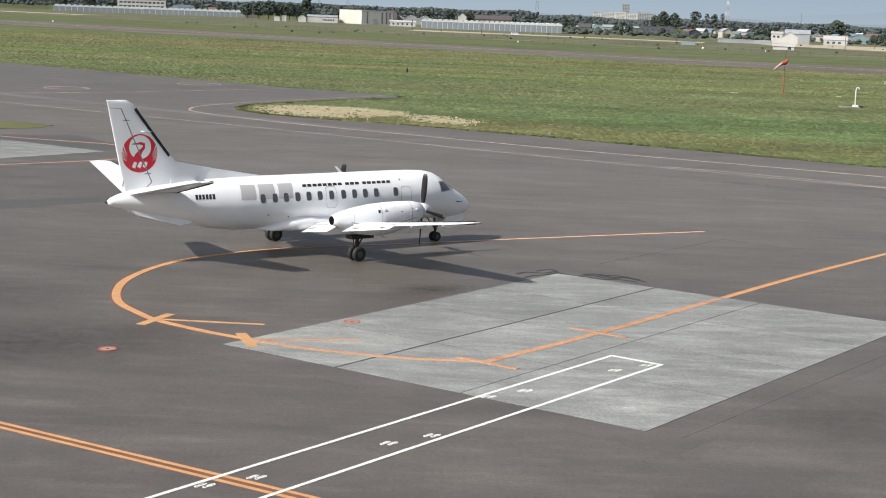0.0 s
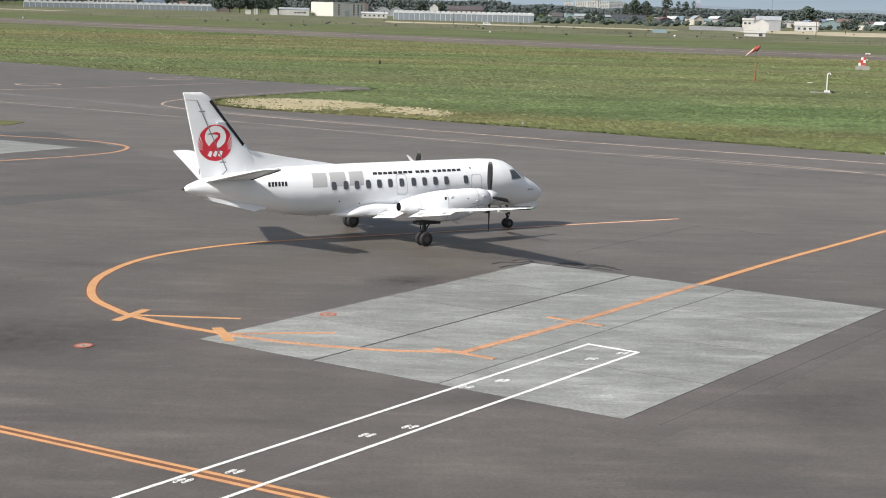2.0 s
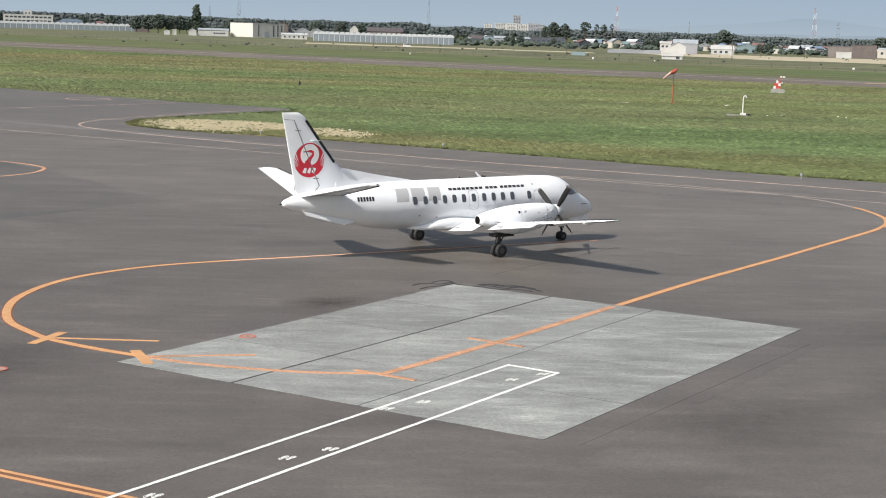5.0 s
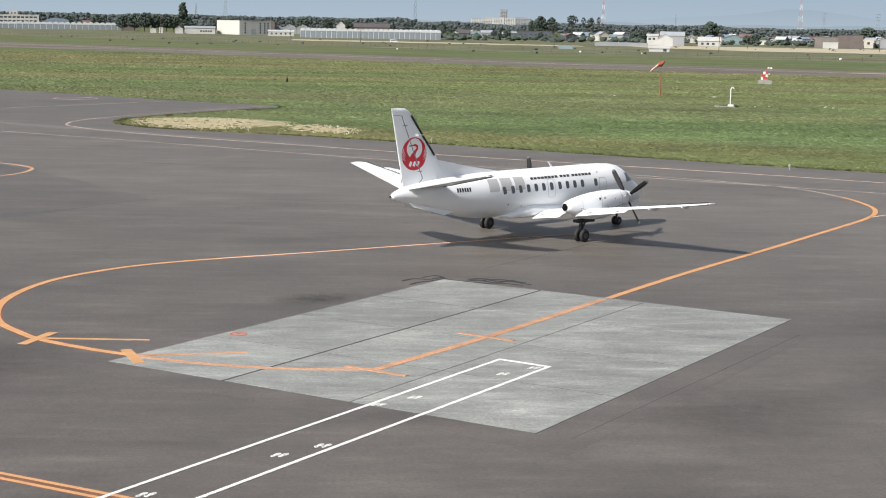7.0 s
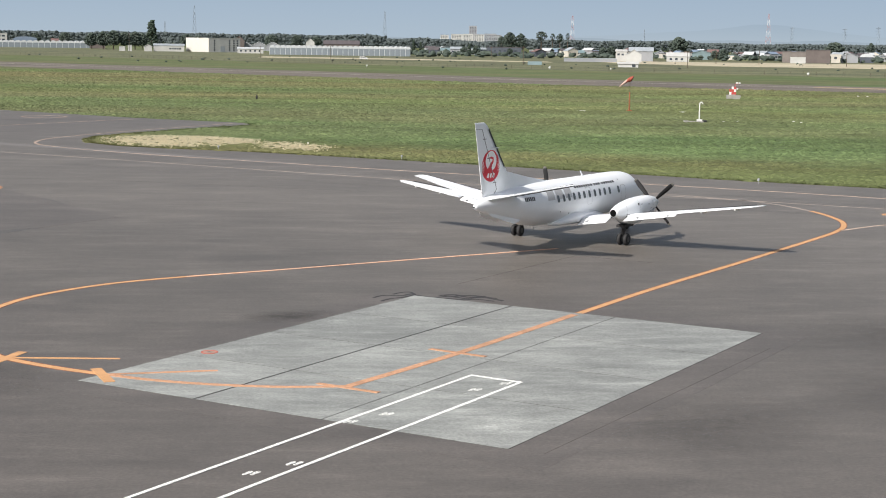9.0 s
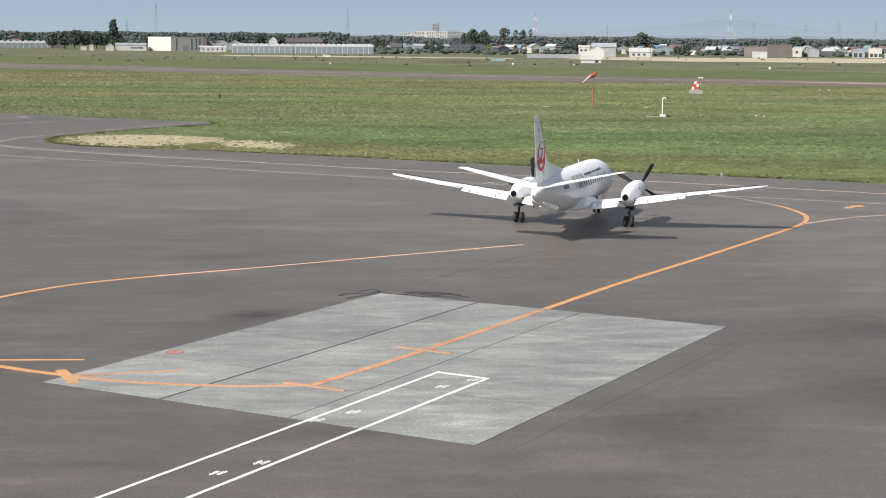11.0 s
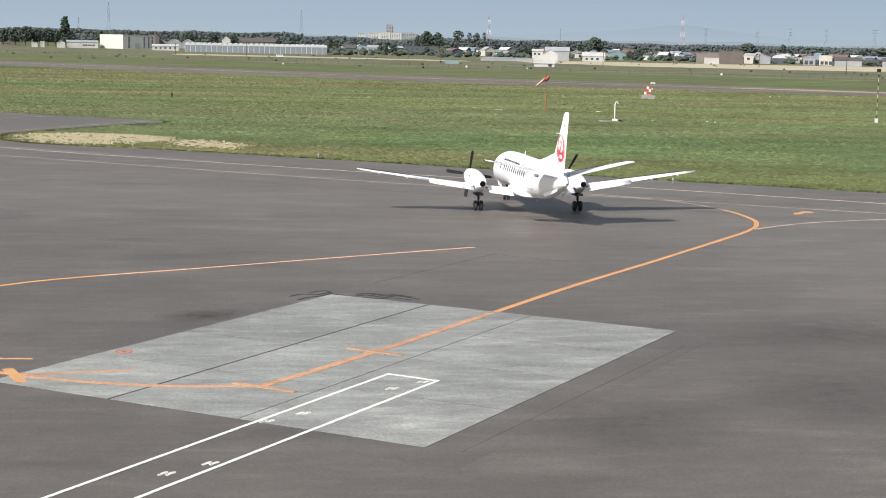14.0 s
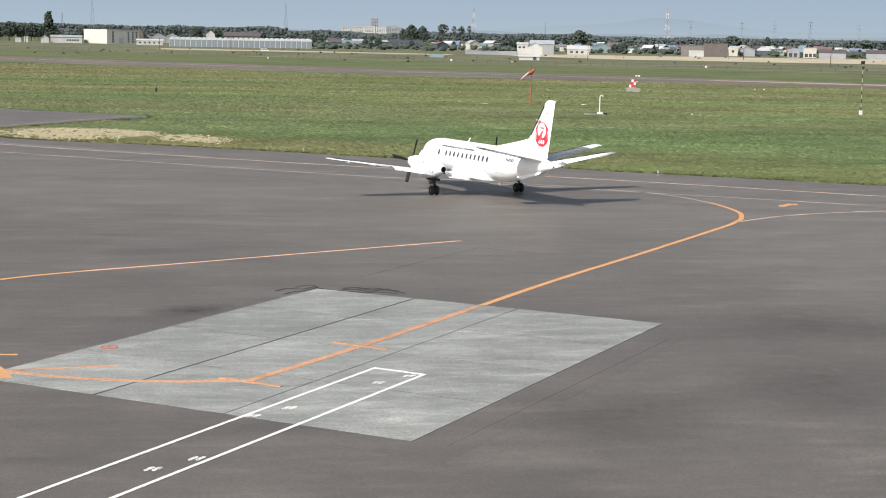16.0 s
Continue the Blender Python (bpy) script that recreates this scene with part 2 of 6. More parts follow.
def grass_material():
    m = bpy.data.materials.new("airfield_grass")
    m.use_nodes = True
    n, link = m.node_tree.nodes, m.node_tree.links.new
    b = n["Principled BSDF"]
    b.inputs["Roughness"].default_value, b.inputs["Specular IOR Level"].default_value = 0.9, 0.1
    co = n.new("ShaderNodeTexCoord")
    out = None
    for scale, detail, stretch, cols, lohi in ((0.022, 6, (0.22, 1, 1), ((0.126, 0.127, 0.066), (0.093, 0.127, 0.054)), None), (0.06, 6, (0.3, 1, 1), None, (0.80, 1.20)), (0.14, 5, (0.35, 1, 1), None, (0.84, 1.16)), (0.4, 5, (0.5, 1, 1), None, (0.82, 1.18)), (2.5, 4, (1, 1, 1), None, (0.86, 1.14))):
        mp = n.new("ShaderNodeMapping")
        mp.inputs["Rotation"].default_value[2], mp.inputs["Scale"].default_value = radians(31.5), stretch
        link(co.outputs["Object"], mp.inputs[0])
        tex = n.new("ShaderNodeTexNoise")
        tex.inputs["Scale"].default_value, tex.inputs["Detail"].default_value = scale, detail
        link(mp.outputs[0], tex.inputs["Vector"])
        if cols:
            ramp = n.new("ShaderNodeValToRGB")
            ramp.color_ramp.elements[0].position, ramp.color_ramp.elements[1].position = 0.35, 0.65
            ramp.color_ramp.elements[0].color, ramp.color_ramp.elements[1].color = (*cols[0], 1), (*cols[1], 1)
            link(tex.outputs["Fac"], ramp.inputs[0])
            out = ramp.outputs[0]
            continue
        mr = n.new("ShaderNodeMapRange")
        mr.inputs["From Min"].default_value, mr.inputs["From Max"].default_value, mr.inputs["To Min"].default_value, mr.inputs["To Max"].default_value = 0.3, 0.7, *lohi
        link(tex.outputs["Fac"], mr.inputs["Value"])
        mix = n.new("ShaderNodeMix")
        mix.data_type, mix.blend_type = "RGBA", "MULTIPLY"
        mix.inputs["Factor"].default_value = 1.0
        link(out, mix.inputs["A"])
        link(mr.outputs[0], mix.inputs["B"])
        out = mix.outputs["Result"]
    # mown bands and the dry verge, parallel to the runway
    mp = n.new("ShaderNodeMapping")
    mp.inputs["Rotation"].default_value[2] = radians(31.5)
    link(co.outputs["Object"], mp.inputs[0])
    sep, wob, add, mr, ramp, mix = n.new("ShaderNodeSeparateXYZ"), n.new("ShaderNodeTexNoise"), n.new("ShaderNodeMath"), n.new("ShaderNodeMapRange"), n.new("ShaderNodeValToRGB"), n.new("ShaderNodeMix")
    link(mp.outputs[0], sep.inputs[0])
    wob.inputs["Scale"].default_value, wob.inputs["Detail"].default_value = 0.12, 5
    link(co.outputs["Object"], wob.inputs["Vector"])
    add.operation = "MULTIPLY_ADD"
    link(wob.outputs["Fac"], add.inputs[0])
    add.inputs[1].default_value = 18.0
    link(sep.outputs["Y"], add.inputs[2])
    mr.inputs["From Min"].default_value, mr.inputs["From Max"].default_value = 137.0, 437.0
    link(add.outputs[0], mr.inputs["Value"])
    els = ramp.color_ramp.elements
    els[0].position, els[0].color = 0.0, (1.10, 0.98, 0.95, 1)
    els[1].position, els[1].color = 1.0, (0.98, 0.98, 1.0, 1)
    for pos, c in ((0.045, (1.12, 0.96, 0.95, 1)), (0.075, (0.92, 0.98, 0.95, 1)), (0.16, (0.86, 0.96, 0.92, 1)), (0.22, (1.0, 1.0, 1.0, 1)), (0.32, (0.92, 0.97, 0.95, 1)), (0.42, (1.10, 1.08, 1.0, 1)), (0.55, (0.98, 0.98, 0.98, 1)), (0.7, (1.1, 1.02, 0.98, 1))):
        e = els.new(pos)
        e.color = c
    link(mr.outputs[0], ramp.inputs[0])
    mix.data_type, mix.blend_type = "RGBA", "MULTIPLY"
    mix.inputs["Factor"].default_value = 1.0
    link(out, mix.inputs["A"])
    link(ramp.outputs[0], mix.inputs["B"])
    link(mix.outputs["Result"], b.inputs["Base Color"])
    return m


GRASS = grass_material()


def sheet(name, pts, z, mat, label, category, thick=0.02):
    bm = bmesh.new()
    prism(bm, pts, z - thick, z)
    return tagged(part(name, bm, mat), label, category, kind="structure")


sheet("ground", [(-4900, -600), (4900, -600), (4900, 4950), (-4900, 4950)], GRASS_Z, GRASS, "mown green airfield grass with yellowish streaks", "grass", 0.5)
APRON = [(150, 48), (120, 68), (80, 95.5), (51.9, 115.8), (42.2, 122.0), (33.8, 127.5), (22.5, 136.2), (11.2, 144.5), (2.3, 150.5), (-4.3, 155.0), (-13.1, 159.2), (-18.5, 162.5), (-22.2, 167.5), (-23.3, 172.5), (-22.8, 177.4), (-18.6, 186.0),
         (-12.0, 196.0), (-6.2, 204.3), (-7.0, 208.8), (-21.8, 219.0), (-35.2, 231.2), (-50, 245.3), (-80, 272), (-140, 330), (-330, 330), (-330, -120), (150, -120)]
sheet("apron", APRON, 0.0, ASPHALT, "weathered grey-brown asphalt apron with faint wheel streaks", "apron", 0.3)
sheet("asphalt_patch", [(-21.6, 116.4), (-11.0, 98.0), (-14.5, 92.8), (-18.4, 89.4), (-60, 62), (-75, 88), (-31, 118)], 0.004, ASPHALT_DARK, "darker smooth asphalt patch on the apron", "asphalt", 0.01)
sheet("grass_island", [(-34.6, 138.6), (-35.0, 135.2), (-37.7, 132.9), (-60, 137), (-75, 152), (-45, 144.5), (-39.9, 140.9)], 0.03, GRASS, "green grass island between taxiways", "grass", 0.06)


def band(name, near, far, x0, x1, z, mat, label, category):
    """A strip along the runway's direction, between two distances straight ahead."""
    s = math.tan(radians(TAXI))
    return sheet(name, [(x0, near + s * x0), (x1, near + s * x1), (x1, far + s * x1), (x0, far + s * x0)], z, mat, label, category)


# ---- painted lines ----
def line(name, pts, width, mat, label, curved=True, z=0.006, edge=None):
    bm = bmesh.new()
    path = smooth_line(pts) if curved else [Vector(p) for p in pts]
    ribbon(bm, path, width, 0.0, z)
    ob = tagged(part(name, bm, mat), label, "line marking", "painted apron lines", "structure")
    if edge:
        bm = bmesh.new()
        ribbon(bm, path, width + 2 * edge, 0.0, z - 0.003)
        part("line_border", bm, ORANGE_EDGE, ob, "darker orange border")
    return ob


line("stand_entry_line", [(13.9, 83.5), (6.2, 79.4), (-1.5, 75.2), (-5.2, 73.3)], 0.25, SALMON, "sun-bleached end of the curved lead-in line", edge=0.05, z=0.008)
line("stand_entry_line", [(-1.5, 75.2), (-5.2, 73.3), (-8.4, 71.2), (-10.8, 68.4), (-12.0, 65.8), (-12.6, 62.6), (-12.5, 59.9), (-11.9, 57.4), (-10.8, 55.5), (-9.9, 54.3), (-8.1, 52.8), (-6.4, 51.7)], 0.32, ORANGE, "bright orange curved lead-in line on asphalt", edge=0.06)
line("stand_bend_line", [(-6.4, 51.7), (-4.9, 50.8), (-2.9, 50.05), (-0.7, 49.6), (1.5, 49.6)], 0.30, ORANGE_WORN, "worn orange lead-in line on concrete", z=0.014)
line("stand_centre_line", [(1.4, 49.4), (5.7, 55.0), (11.2, 62.8)], 0.34, ORANGE_WORN, "worn orange stand centre line on concrete", z=0.018)
line("lead_out_line", [(11.2, 62.8), (16.2, 69.9), (22.0, 77.6), (24.5, 81.0), (30.3, 88.9), (32.2, 91.7), (33.4, 94.0), (34.3, 97.0), (34.5, 100.6), (34.3, 103.0)], 0.32, ORANGE, "orange lead-out line curving to the taxiway", edge=0.05)
line("lead_out_line", [(34.3, 103.0), (33.3, 107.0), (31.2, 110.5), (27.0, 114.3), (22.5, 117.5), (17.0, 120.6)], 0.24, FADED, "sun-bleached orange line joining the taxiway")
line("branch_line", [(32.4, 91.9), (36.4, 95.0), (41.0, 97.0), (46.0, 97.9), (60.0, 96.5), (80.0, 88.0)], 0.22, PALE_ORANGE, "thin orange branch line on asphalt")
line("taxiway_edge_line", [(-8.7, 207.5), (-15.0, 197.0), (-21.7, 185.3), (-26.2, 175.6), (-27.4, 169.5), (-26.4, 164.0), (-21.5, 157.6), (-13.0, 150.0), (-4.2, 143.6), (10.4, 133.0), (32.5, 119.2), (48.3, 107.8), (70.0, 93.0)], 0.26, PALE_ORANGE, "faded orange taxiway edge line")
line("taxiway_centre_line", [(-70, 187), (-45, 165.5), (-18.7, 146.0), (9.7, 124.4), (31.0, 110.4), (45.5, 101.0), (70, 85)], 0.24, FADED, "pale faded taxiway line")
line("stub_line", [(-90, 152), (-65, 170), (-39.6, 194.2), (-21.7, 217.0)], 0.3, PALE_ORANGE, "faded orange line on the side taxiway", curved=False)
line("neighbour_stand_line", [(-45, 128.5), (-39, 127.0), (-32.5, 124.5), (-26.5, 122.4), (-23.0, 119.6), (-21.6, 116.4), (-22.6, 111.8), (-27.6, 106.0), (-40, 95)], 0.3, ORANGE_WORN, "orange curved line round the neighbouring stand")
for cx, cy, rr in ((-34.8, 220.5, 2.9), (-47.9, 198.5, 2.7)):
    line("ring_marking", [(cx + rr * math.cos(k * math.tau / 20), cy + rr * 1.1 * math.sin(k * math.tau / 20)) for k in range(21)], 0.35, PALE_ORANGE, "faded orange ring painted on the side taxiway")
line("stop_bar", [(-10.35, 53.45), (-9.65, 55.55)], 0.36, ORANGE, "short orange stop bar across the lead-in line", False, 0.009)
line("stop_arrow_line", [(-9.8, 54.5), (-6.15, 54.25)], 0.2, ORANGE, "thin orange alignment line on asphalt", False, 0.009)
line("stop_bar", [(-6.75, 52.55), (-6.05, 50.45)], 0.36, ORANGE, "short orange stop bar at the pad corner", False, 0.026)
line("stop_arrow_line", [(-6.4, 51.6), (-2.7, 52.15)], 0.2, ORANGE_WORN, "thin worn orange alignment line on concrete", False, 0.022)
line("stop_bar", [(0.6, 50.05), (2.5, 48.65)], 0.22, ORANGE_WORN, "worn orange stop bar on concrete", False, 0.026)
line("stop_bar", [(4.7, 55.7), (6.55, 54.25)], 0.22, ORANGE_WORN, "worn orange cross bar on concrete", False, 0.026)
line("service_band", [(-40.07, 58.44), (-11.45, 39.94), (-3.07, 34.71), (19.93, 20.46)], 0.30, material("brown_band_paint", (0.17, 0.085, 0.05), 0.8, spread=0.2, scale=2), "dark brown band between two orange lines", False, 0.004)
line("service_line", [(-40, 58.6), (-11.4, 40.1), (-3.0, 34.87), (20, 20.62)], 0.15, ORANGE, "orange double line along the service road", False, 0.009, edge=0.02)
line("service_line", [(-40.14, 58.28), (-11.5, 39.78), (-3.14, 34.55), (19.86, 20.3)], 0.15, ORANGE, "orange double line along the service road", False, 0.009, edge=0.02)
line("guide_line", [(5.72, 51.2), (-6.4, 34.2), (-17.5, 18.6)], 0.13, WHITE_LINE, "white walkway guide line", False, 0.015)
line("guide_line", [(7.2, 50.05), (-4.25, 34.0), (-15.6, 18.1)], 0.13, WHITE_LINE, "white walkway guide line", False, 0.015)
line("guide_line", [(5.68, 51.22), (7.25, 50.02)], 0.13, WHITE_LINE, "white end line of the walkway box", False, 0.019)
sheet("taxi_arrow", [(38.3, 100.5), (38.75, 100.5), (39.5, 101.5), (40.1, 101.5), (40.2, 102.4), (39.5, 102.4), (39.2, 101.8), (38.6, 101.4)], 0.007, ORANGE, "orange painted chevron on the taxiway", "line marking", 0.006)
for cx, cy in ((2.6, 45.8), (1.5, 44.9), (5.6, 49.0), (6.7, 49.9), (-1.2, 39.5), (-0.1, 40.4), (-4.2, 36.1), (-5.3, 35.3)):
    bm = bmesh.new()
    u, v = Vector((0.581, 0.814)), Vector((0.814, -0.581))
    for dv, du0 in ((-0.085, -0.05), (0.085, 0.05)):
        for du, ra, rb in ((0.06, 0.12, 0.06), (-0.13, 0.06, 0.05)):
            c = Vector((cx, cy)) + u * (du + du0) + v * dv
            ribbon(bm, [c + u * ra * math.cos(k * math.tau / 14) + v * rb * math.sin(k * math.tau / 14) for k in range(15)], 0.022, 0, 0.015)
        for du in (0.0, 0.08):
            c = Vector((cx, cy)) + u * (du + du0) + v * dv
            ribbon(bm, [c - v * 0.04, c + v * 0.04], 0.025, 0, 0.014)
    tagged(part("footprint_marking", bm, WHITE_LINE), "white painted footprint on the walkway", "floor marking", "painted footprints", "structure")
PINK = material("pink_mark_paint", (0.36, 0.22, 0.18), 0.8, spread=0.15, scale=0.3)
for cx, cy in ((-3.15, 55.3), (-10.6, 49.4)):
    ring = [Vector((cx + 0.27 * math.cos(k * math.tau / 20), cy + 0.31 * math.sin(k * math.tau / 20))) for k in range(21)]
    ob = line("round_mark", [tuple(p) for p in ring], 0.07, RED_MARK, "small red painted ring with a pale centre", z=0.02)
    for nm, q, z, mat in (("pink_disc", 0.95, 0.014, PINK), ("pale_disc", 0.36, 0.017, FADED), ("centre_dot", 0.14, 0.02, INK_MARK)):
        bm = bmesh.new()
        prism(bm, [tuple(Vector((cx, cy)) + (p - Vector((cx, cy))) * q) for p in ring[:-1]], 0.0, z)
        part(nm, bm, mat, ob, nm.replace("_", " "))

# ---- concrete pads ----
def concrete_pad(cx, cy, label, nu=4, lanes=(6.2, 4.75, 4.8), lu=20.9):
    lv = sum(lanes)
    base = thing("concrete_pad", pose(cx, cy, 0, 0, 0, 54.5), label, "pavement", "concrete stands", "structure")
    bm = bmesh.new()
    box(bm, -lu / 2, lu / 2, -lv / 2, lv / 2, -0.05, 0.004)
    part("joint_bed", bm, JOINT, base, "dark joint filler")
    su, y = lu / nu, -lv / 2
    for k, sv in enumerate(lanes):
        lo, hi = (0.03, 0.022, 0.05)[k], (0.022, 0.05, 0.03)[k]
        bm = bmesh.new()
        box(bm, -su / 2 + 0.022, su / 2 - 0.022, -sv / 2 + lo, sv / 2 - hi, -0.05, 0.010)
        me = mesh_of("slab", bm, SLAB)
        for i in range(nu):
            ob = new("slab", me)
            ob.parent, ob.location = base, (-lu / 2 + su * (i + 0.5), y + sv / 2, 0)
        y += sv
    return base


def slab_material():
    """Brushed concrete; each slab a little lighter or darker than the next."""
    m = CONCRETE.copy()
    m.name = "slab_concrete"
    n, link = m.node_tree.nodes, m.node_tree.links.new
    b = n["Principled BSDF"]
    src = b.inputs["Base Color"].links[0].from_socket
    info, mr, mix = n.new("ShaderNodeObjectInfo"), n.new("ShaderNodeMapRange"), n.new("ShaderNodeMix")
    mr.inputs["To Min"].default_value, mr.inputs["To Max"].default_value = 0.91, 1.09
    link(info.outputs["Random"], mr.inputs["Value"])
    mix.data_type, mix.blend_type = "RGBA", "MULTIPLY"
    mix.inputs["Factor"].default_value = 1.0
    link(src, mix.inputs["A"])
    link(mr.outputs[0], mix.inputs["B"])
    link(mix.outputs["Result"], b.inputs["Base Color"])
    return m


SLAB = slab_material()
u0, v0 = Vector((0.5807, 0.8141)), Vector((0.8141, -0.5807))
sheet("newer_asphalt", [(-11.6, 97.6), (-16.5, 108.0), (-21.2, 115.0), (-30, 129), (-62, 122), (-60, 92), (-34, 73), (-21.5, 83.6), (-16.5, 89.6)], 0.0022, ASPHALT_NEW, "darker newer asphalt round the neighbouring stand", "asphalt", 0.01)
sheet("pad_surround", [tuple(Vector((5.345, 54.68)) + u0 * a * 11.9 + v0 * b * 9.6) for a, b in ((-1, -1), (1, -1), (1, 1), (-1, 1))], 0.0025, ASPHALT_DARK, "darker smooth asphalt strip round the concrete pad", "asphalt", 0.01)
concrete_pad(5.345, 54.68, "pale grey brushed concrete parking pad set in asphalt")
concrete_pad(-37.6, 112.1, "pale grey concrete pad of the neighbouring stand")

# ---- seams and sealed cracks ----
TAR = material("tar_sealant", (0.035, 0.035, 0.038), 0.7, spread=0.2)
SEAMLINE = material("paving_seam", (0.090, 0.080, 0.074), 0.85, spread=0.3, scale=2)
for k, (pts, w) in enumerate((([(3.2, 67.2), (3.7, 67.8), (4.4, 67.7), (4.9, 68.2), (5.05, 67.9)], 0.16), ([(3.5, 66.3), (3.9, 66.9), (4.5, 67.3), (5.0, 67.95)], 0.14), ([(4.1, 68.1), (4.5, 68.6), (4.85, 68.7), (5.05, 68.1)], 0.12),
                              ([(5.1, 67.85), (5.8, 67.2), (6.5, 67.5), (7.2, 66.9), (7.9, 67.2), (8.7, 66.3)], 0.16), ([(6.1, 67.75), (6.8, 67.9), (7.3, 67.3), (8.1, 67.5)], 0.22), ([(6.3, 67.0), (7.0, 66.6), (7.6, 66.7), (8.3, 66.2)], 0.14), ([(6.6, 67.4), (7.5, 67.75), (8.5, 66.9)], 0.12))):
    line("tar_seal", pts, w, TAR, "black tar sealing along the pad edge", z=0.0065 + 0.0006 * k)


def soft_stain(x, y, ra, rb, turn, depth):
    """A dark oil film that thins out towards its rim."""
    m = bpy.data.materials.new("oil_film")
    m.use_nodes = True
    n, link = m.node_tree.nodes, m.node_tree.links.new
    b, out = n["Principled BSDF"], n["Material Output"]
    b.inputs["Base Color"].default_value, b.inputs["Roughness"].default_value = (0.03, 0.028, 0.027, 1), 0.6
    co, gr, nz, mul, mix, clear = n.new("ShaderNodeTexCoord"), n.new("ShaderNodeTexGradient"), n.new("ShaderNodeTexNoise"), n.new("ShaderNodeMath"), n.new("ShaderNodeMixShader"), n.new("ShaderNodeBsdfTransparent")
    mp = n.new("ShaderNodeMapping")
    mp.inputs["Scale"].default_value = (1 / ra, 1 / rb, 1)
    gr.gradient_type = "SPHERICAL"
    nz.inputs["Scale"].default_value, nz.inputs["Detail"].default_value = 1.6, 5
    link(co.outputs["Object"], mp.inputs[0]), link(mp.outputs[0], gr.inputs[0]), link(co.outputs["Object"], nz.inputs["Vector"])
    mul.operation = "MULTIPLY"
    link(gr.outputs["Fac"], mul.inputs[0]), link(nz.outputs["Fac"], mul.inputs[1])
    sc = n.new("ShaderNodeMath")
    sc.operation, sc.use_clamp = "MULTIPLY", True
    sc.inputs[1].default_value = depth
    link(mul.outputs[0], sc.inputs[0]), link(sc.outputs[0], mix.inputs[0])
    link(clear.outputs[0], mix.inputs[1]), link(b.outputs[0], mix.inputs[2]), link(mix.outputs[0], out.inputs["Surface"])
    bm = bmesh.new()
    prism(bm, [(ra * math.cos(k * math.tau / 24), rb * math.sin(k * math.tau / 24)) for k in range(24)], 0.0, 0.002)
    bmesh.ops.delete(bm, geom=[f for f in bm.faces if f.normal.z < 0.5], context="FACES_ONLY")
    ob = tagged(part("oil_stain", bm, m), "dull dark oil stain on asphalt", "stain", "oil stains", "structure")
    ob.matrix_world = pose(x, y, 0.003, 0, 0, turn)


for x, y, ra, rb, turn, depth in ((-0.4, 62.6, 2.2, 1.6, 20, 0.8), (-14, 50, 7, 5, 10, 0.6), (12, 44, 5, 3.5, 50, 0.35), (24, 58, 6, 5, 20, 0.4), (-20, 58, 7, 6, 0, 0.5), (20, 48, 6, 4, 70, 0.35)):
    soft_stain(x, y, ra, rb, turn, depth)
for pts in ([(7.2, 71.0), (14.4, 80.7)], [(14.4, 80.7), (17.9, 78.0)], [(6.6, 41.1), (17.2, 55.6)], [(-16.8, 124.2), (4.9, 115.2)]):
    line("paving_seam", pts, 0.03, SEAMLINE, "faint dark seam between asphalt lanes", False, 0.003)
line("pale_strip", [(-90, 210), (-60, 188), (-40, 173), (-27, 162.2), (-13, 151.5), (0, 141)], 2.0, streaky("bleached_asphalt", (0.150, 0.136, 0.126), 0, 0.12), "strip of bleached asphalt along the taxiway edge", z=0.003)
TYRE = streaky("tyre_mark", (0.084, 0.075, 0.068), 0, 0.15, scuffs=((0.3, (1, 1, 1), 0, 0.45, 0.6, 1.25),))
for o in (0.0, 0.45, 3.4, 6.6, 7.05):
    line("tyre_mark", [(-20 + o, 139 + 0.9 * o), (8 + o, 118 + 0.9 * o), (36 + o, 99.5 + 0.9 * o), (60 + o, 83 + 0.9 * o)], 0.16, TYRE, "faint dark tyre mark along the taxiway", z=0.0028)

# ---- the aircraft: origin on the ground between its main wheels, nose along +x ----
STATIONS = [(-10.45, 2.76, 2.66, 0.04), (-10.3, 2.9, 2.56, 0.14), (-9.8, 3.08, 2.42, 0.29), (-9.0, 3.25, 2.2, 0.48), (-8.0, 3.38, 1.93, 0.70), (-6.8, 3.48, 1.66, 0.92), (-5.6, 3.54, 1.37, 1.06), (-4.4, 3.56, 1.22, 1.14), (-3.2, 3.56, 1.2, 1.16),
            (4.6, 3.56, 1.2, 1.16), (5.4, 3.55, 1.2, 1.155), (6.1, 3.51, 1.18, 1.13), (6.6, 3.42, 1.17, 1.08), (7.0, 3.24, 1.16, 1.02), (7.4, 2.95, 1.16, 0.94), (7.8, 2.66, 1.17, 0.83), (8.2, 2.48, 1.2, 0.70), (8.6, 2.26, 1.27, 0.53), (8.9, 2.06, 1.36, 0.36), (9.1, 1.89, 1.5, 0.2), (9.22, 1.74, 1.62, 0.05)]
SX = [s[0] for s in STATIONS]


def hull(x):
    top, bottom, half = [float(np.interp(x, SX, [s[k] for s in STATIONS])) for k in (1, 2, 3)]
    return (top + bottom) / 2, half, (top - bottom) / 2


def hull_at(x, a, off=0.0):
    zc, ry, rz = hull(x)
    return Vector((x, (ry + off) * math.cos(a), zc + (rz + off) * math.sin(a)))


def hull_side(x, z, side, off=0.008):
    zc, ry, rz = hull(x)
    a = math.asin(max(-0.99, min(0.99, (z - zc) / rz)))
    p = hull_at(x, a, off)
    return Vector((p.x, side * p.y, p.z))


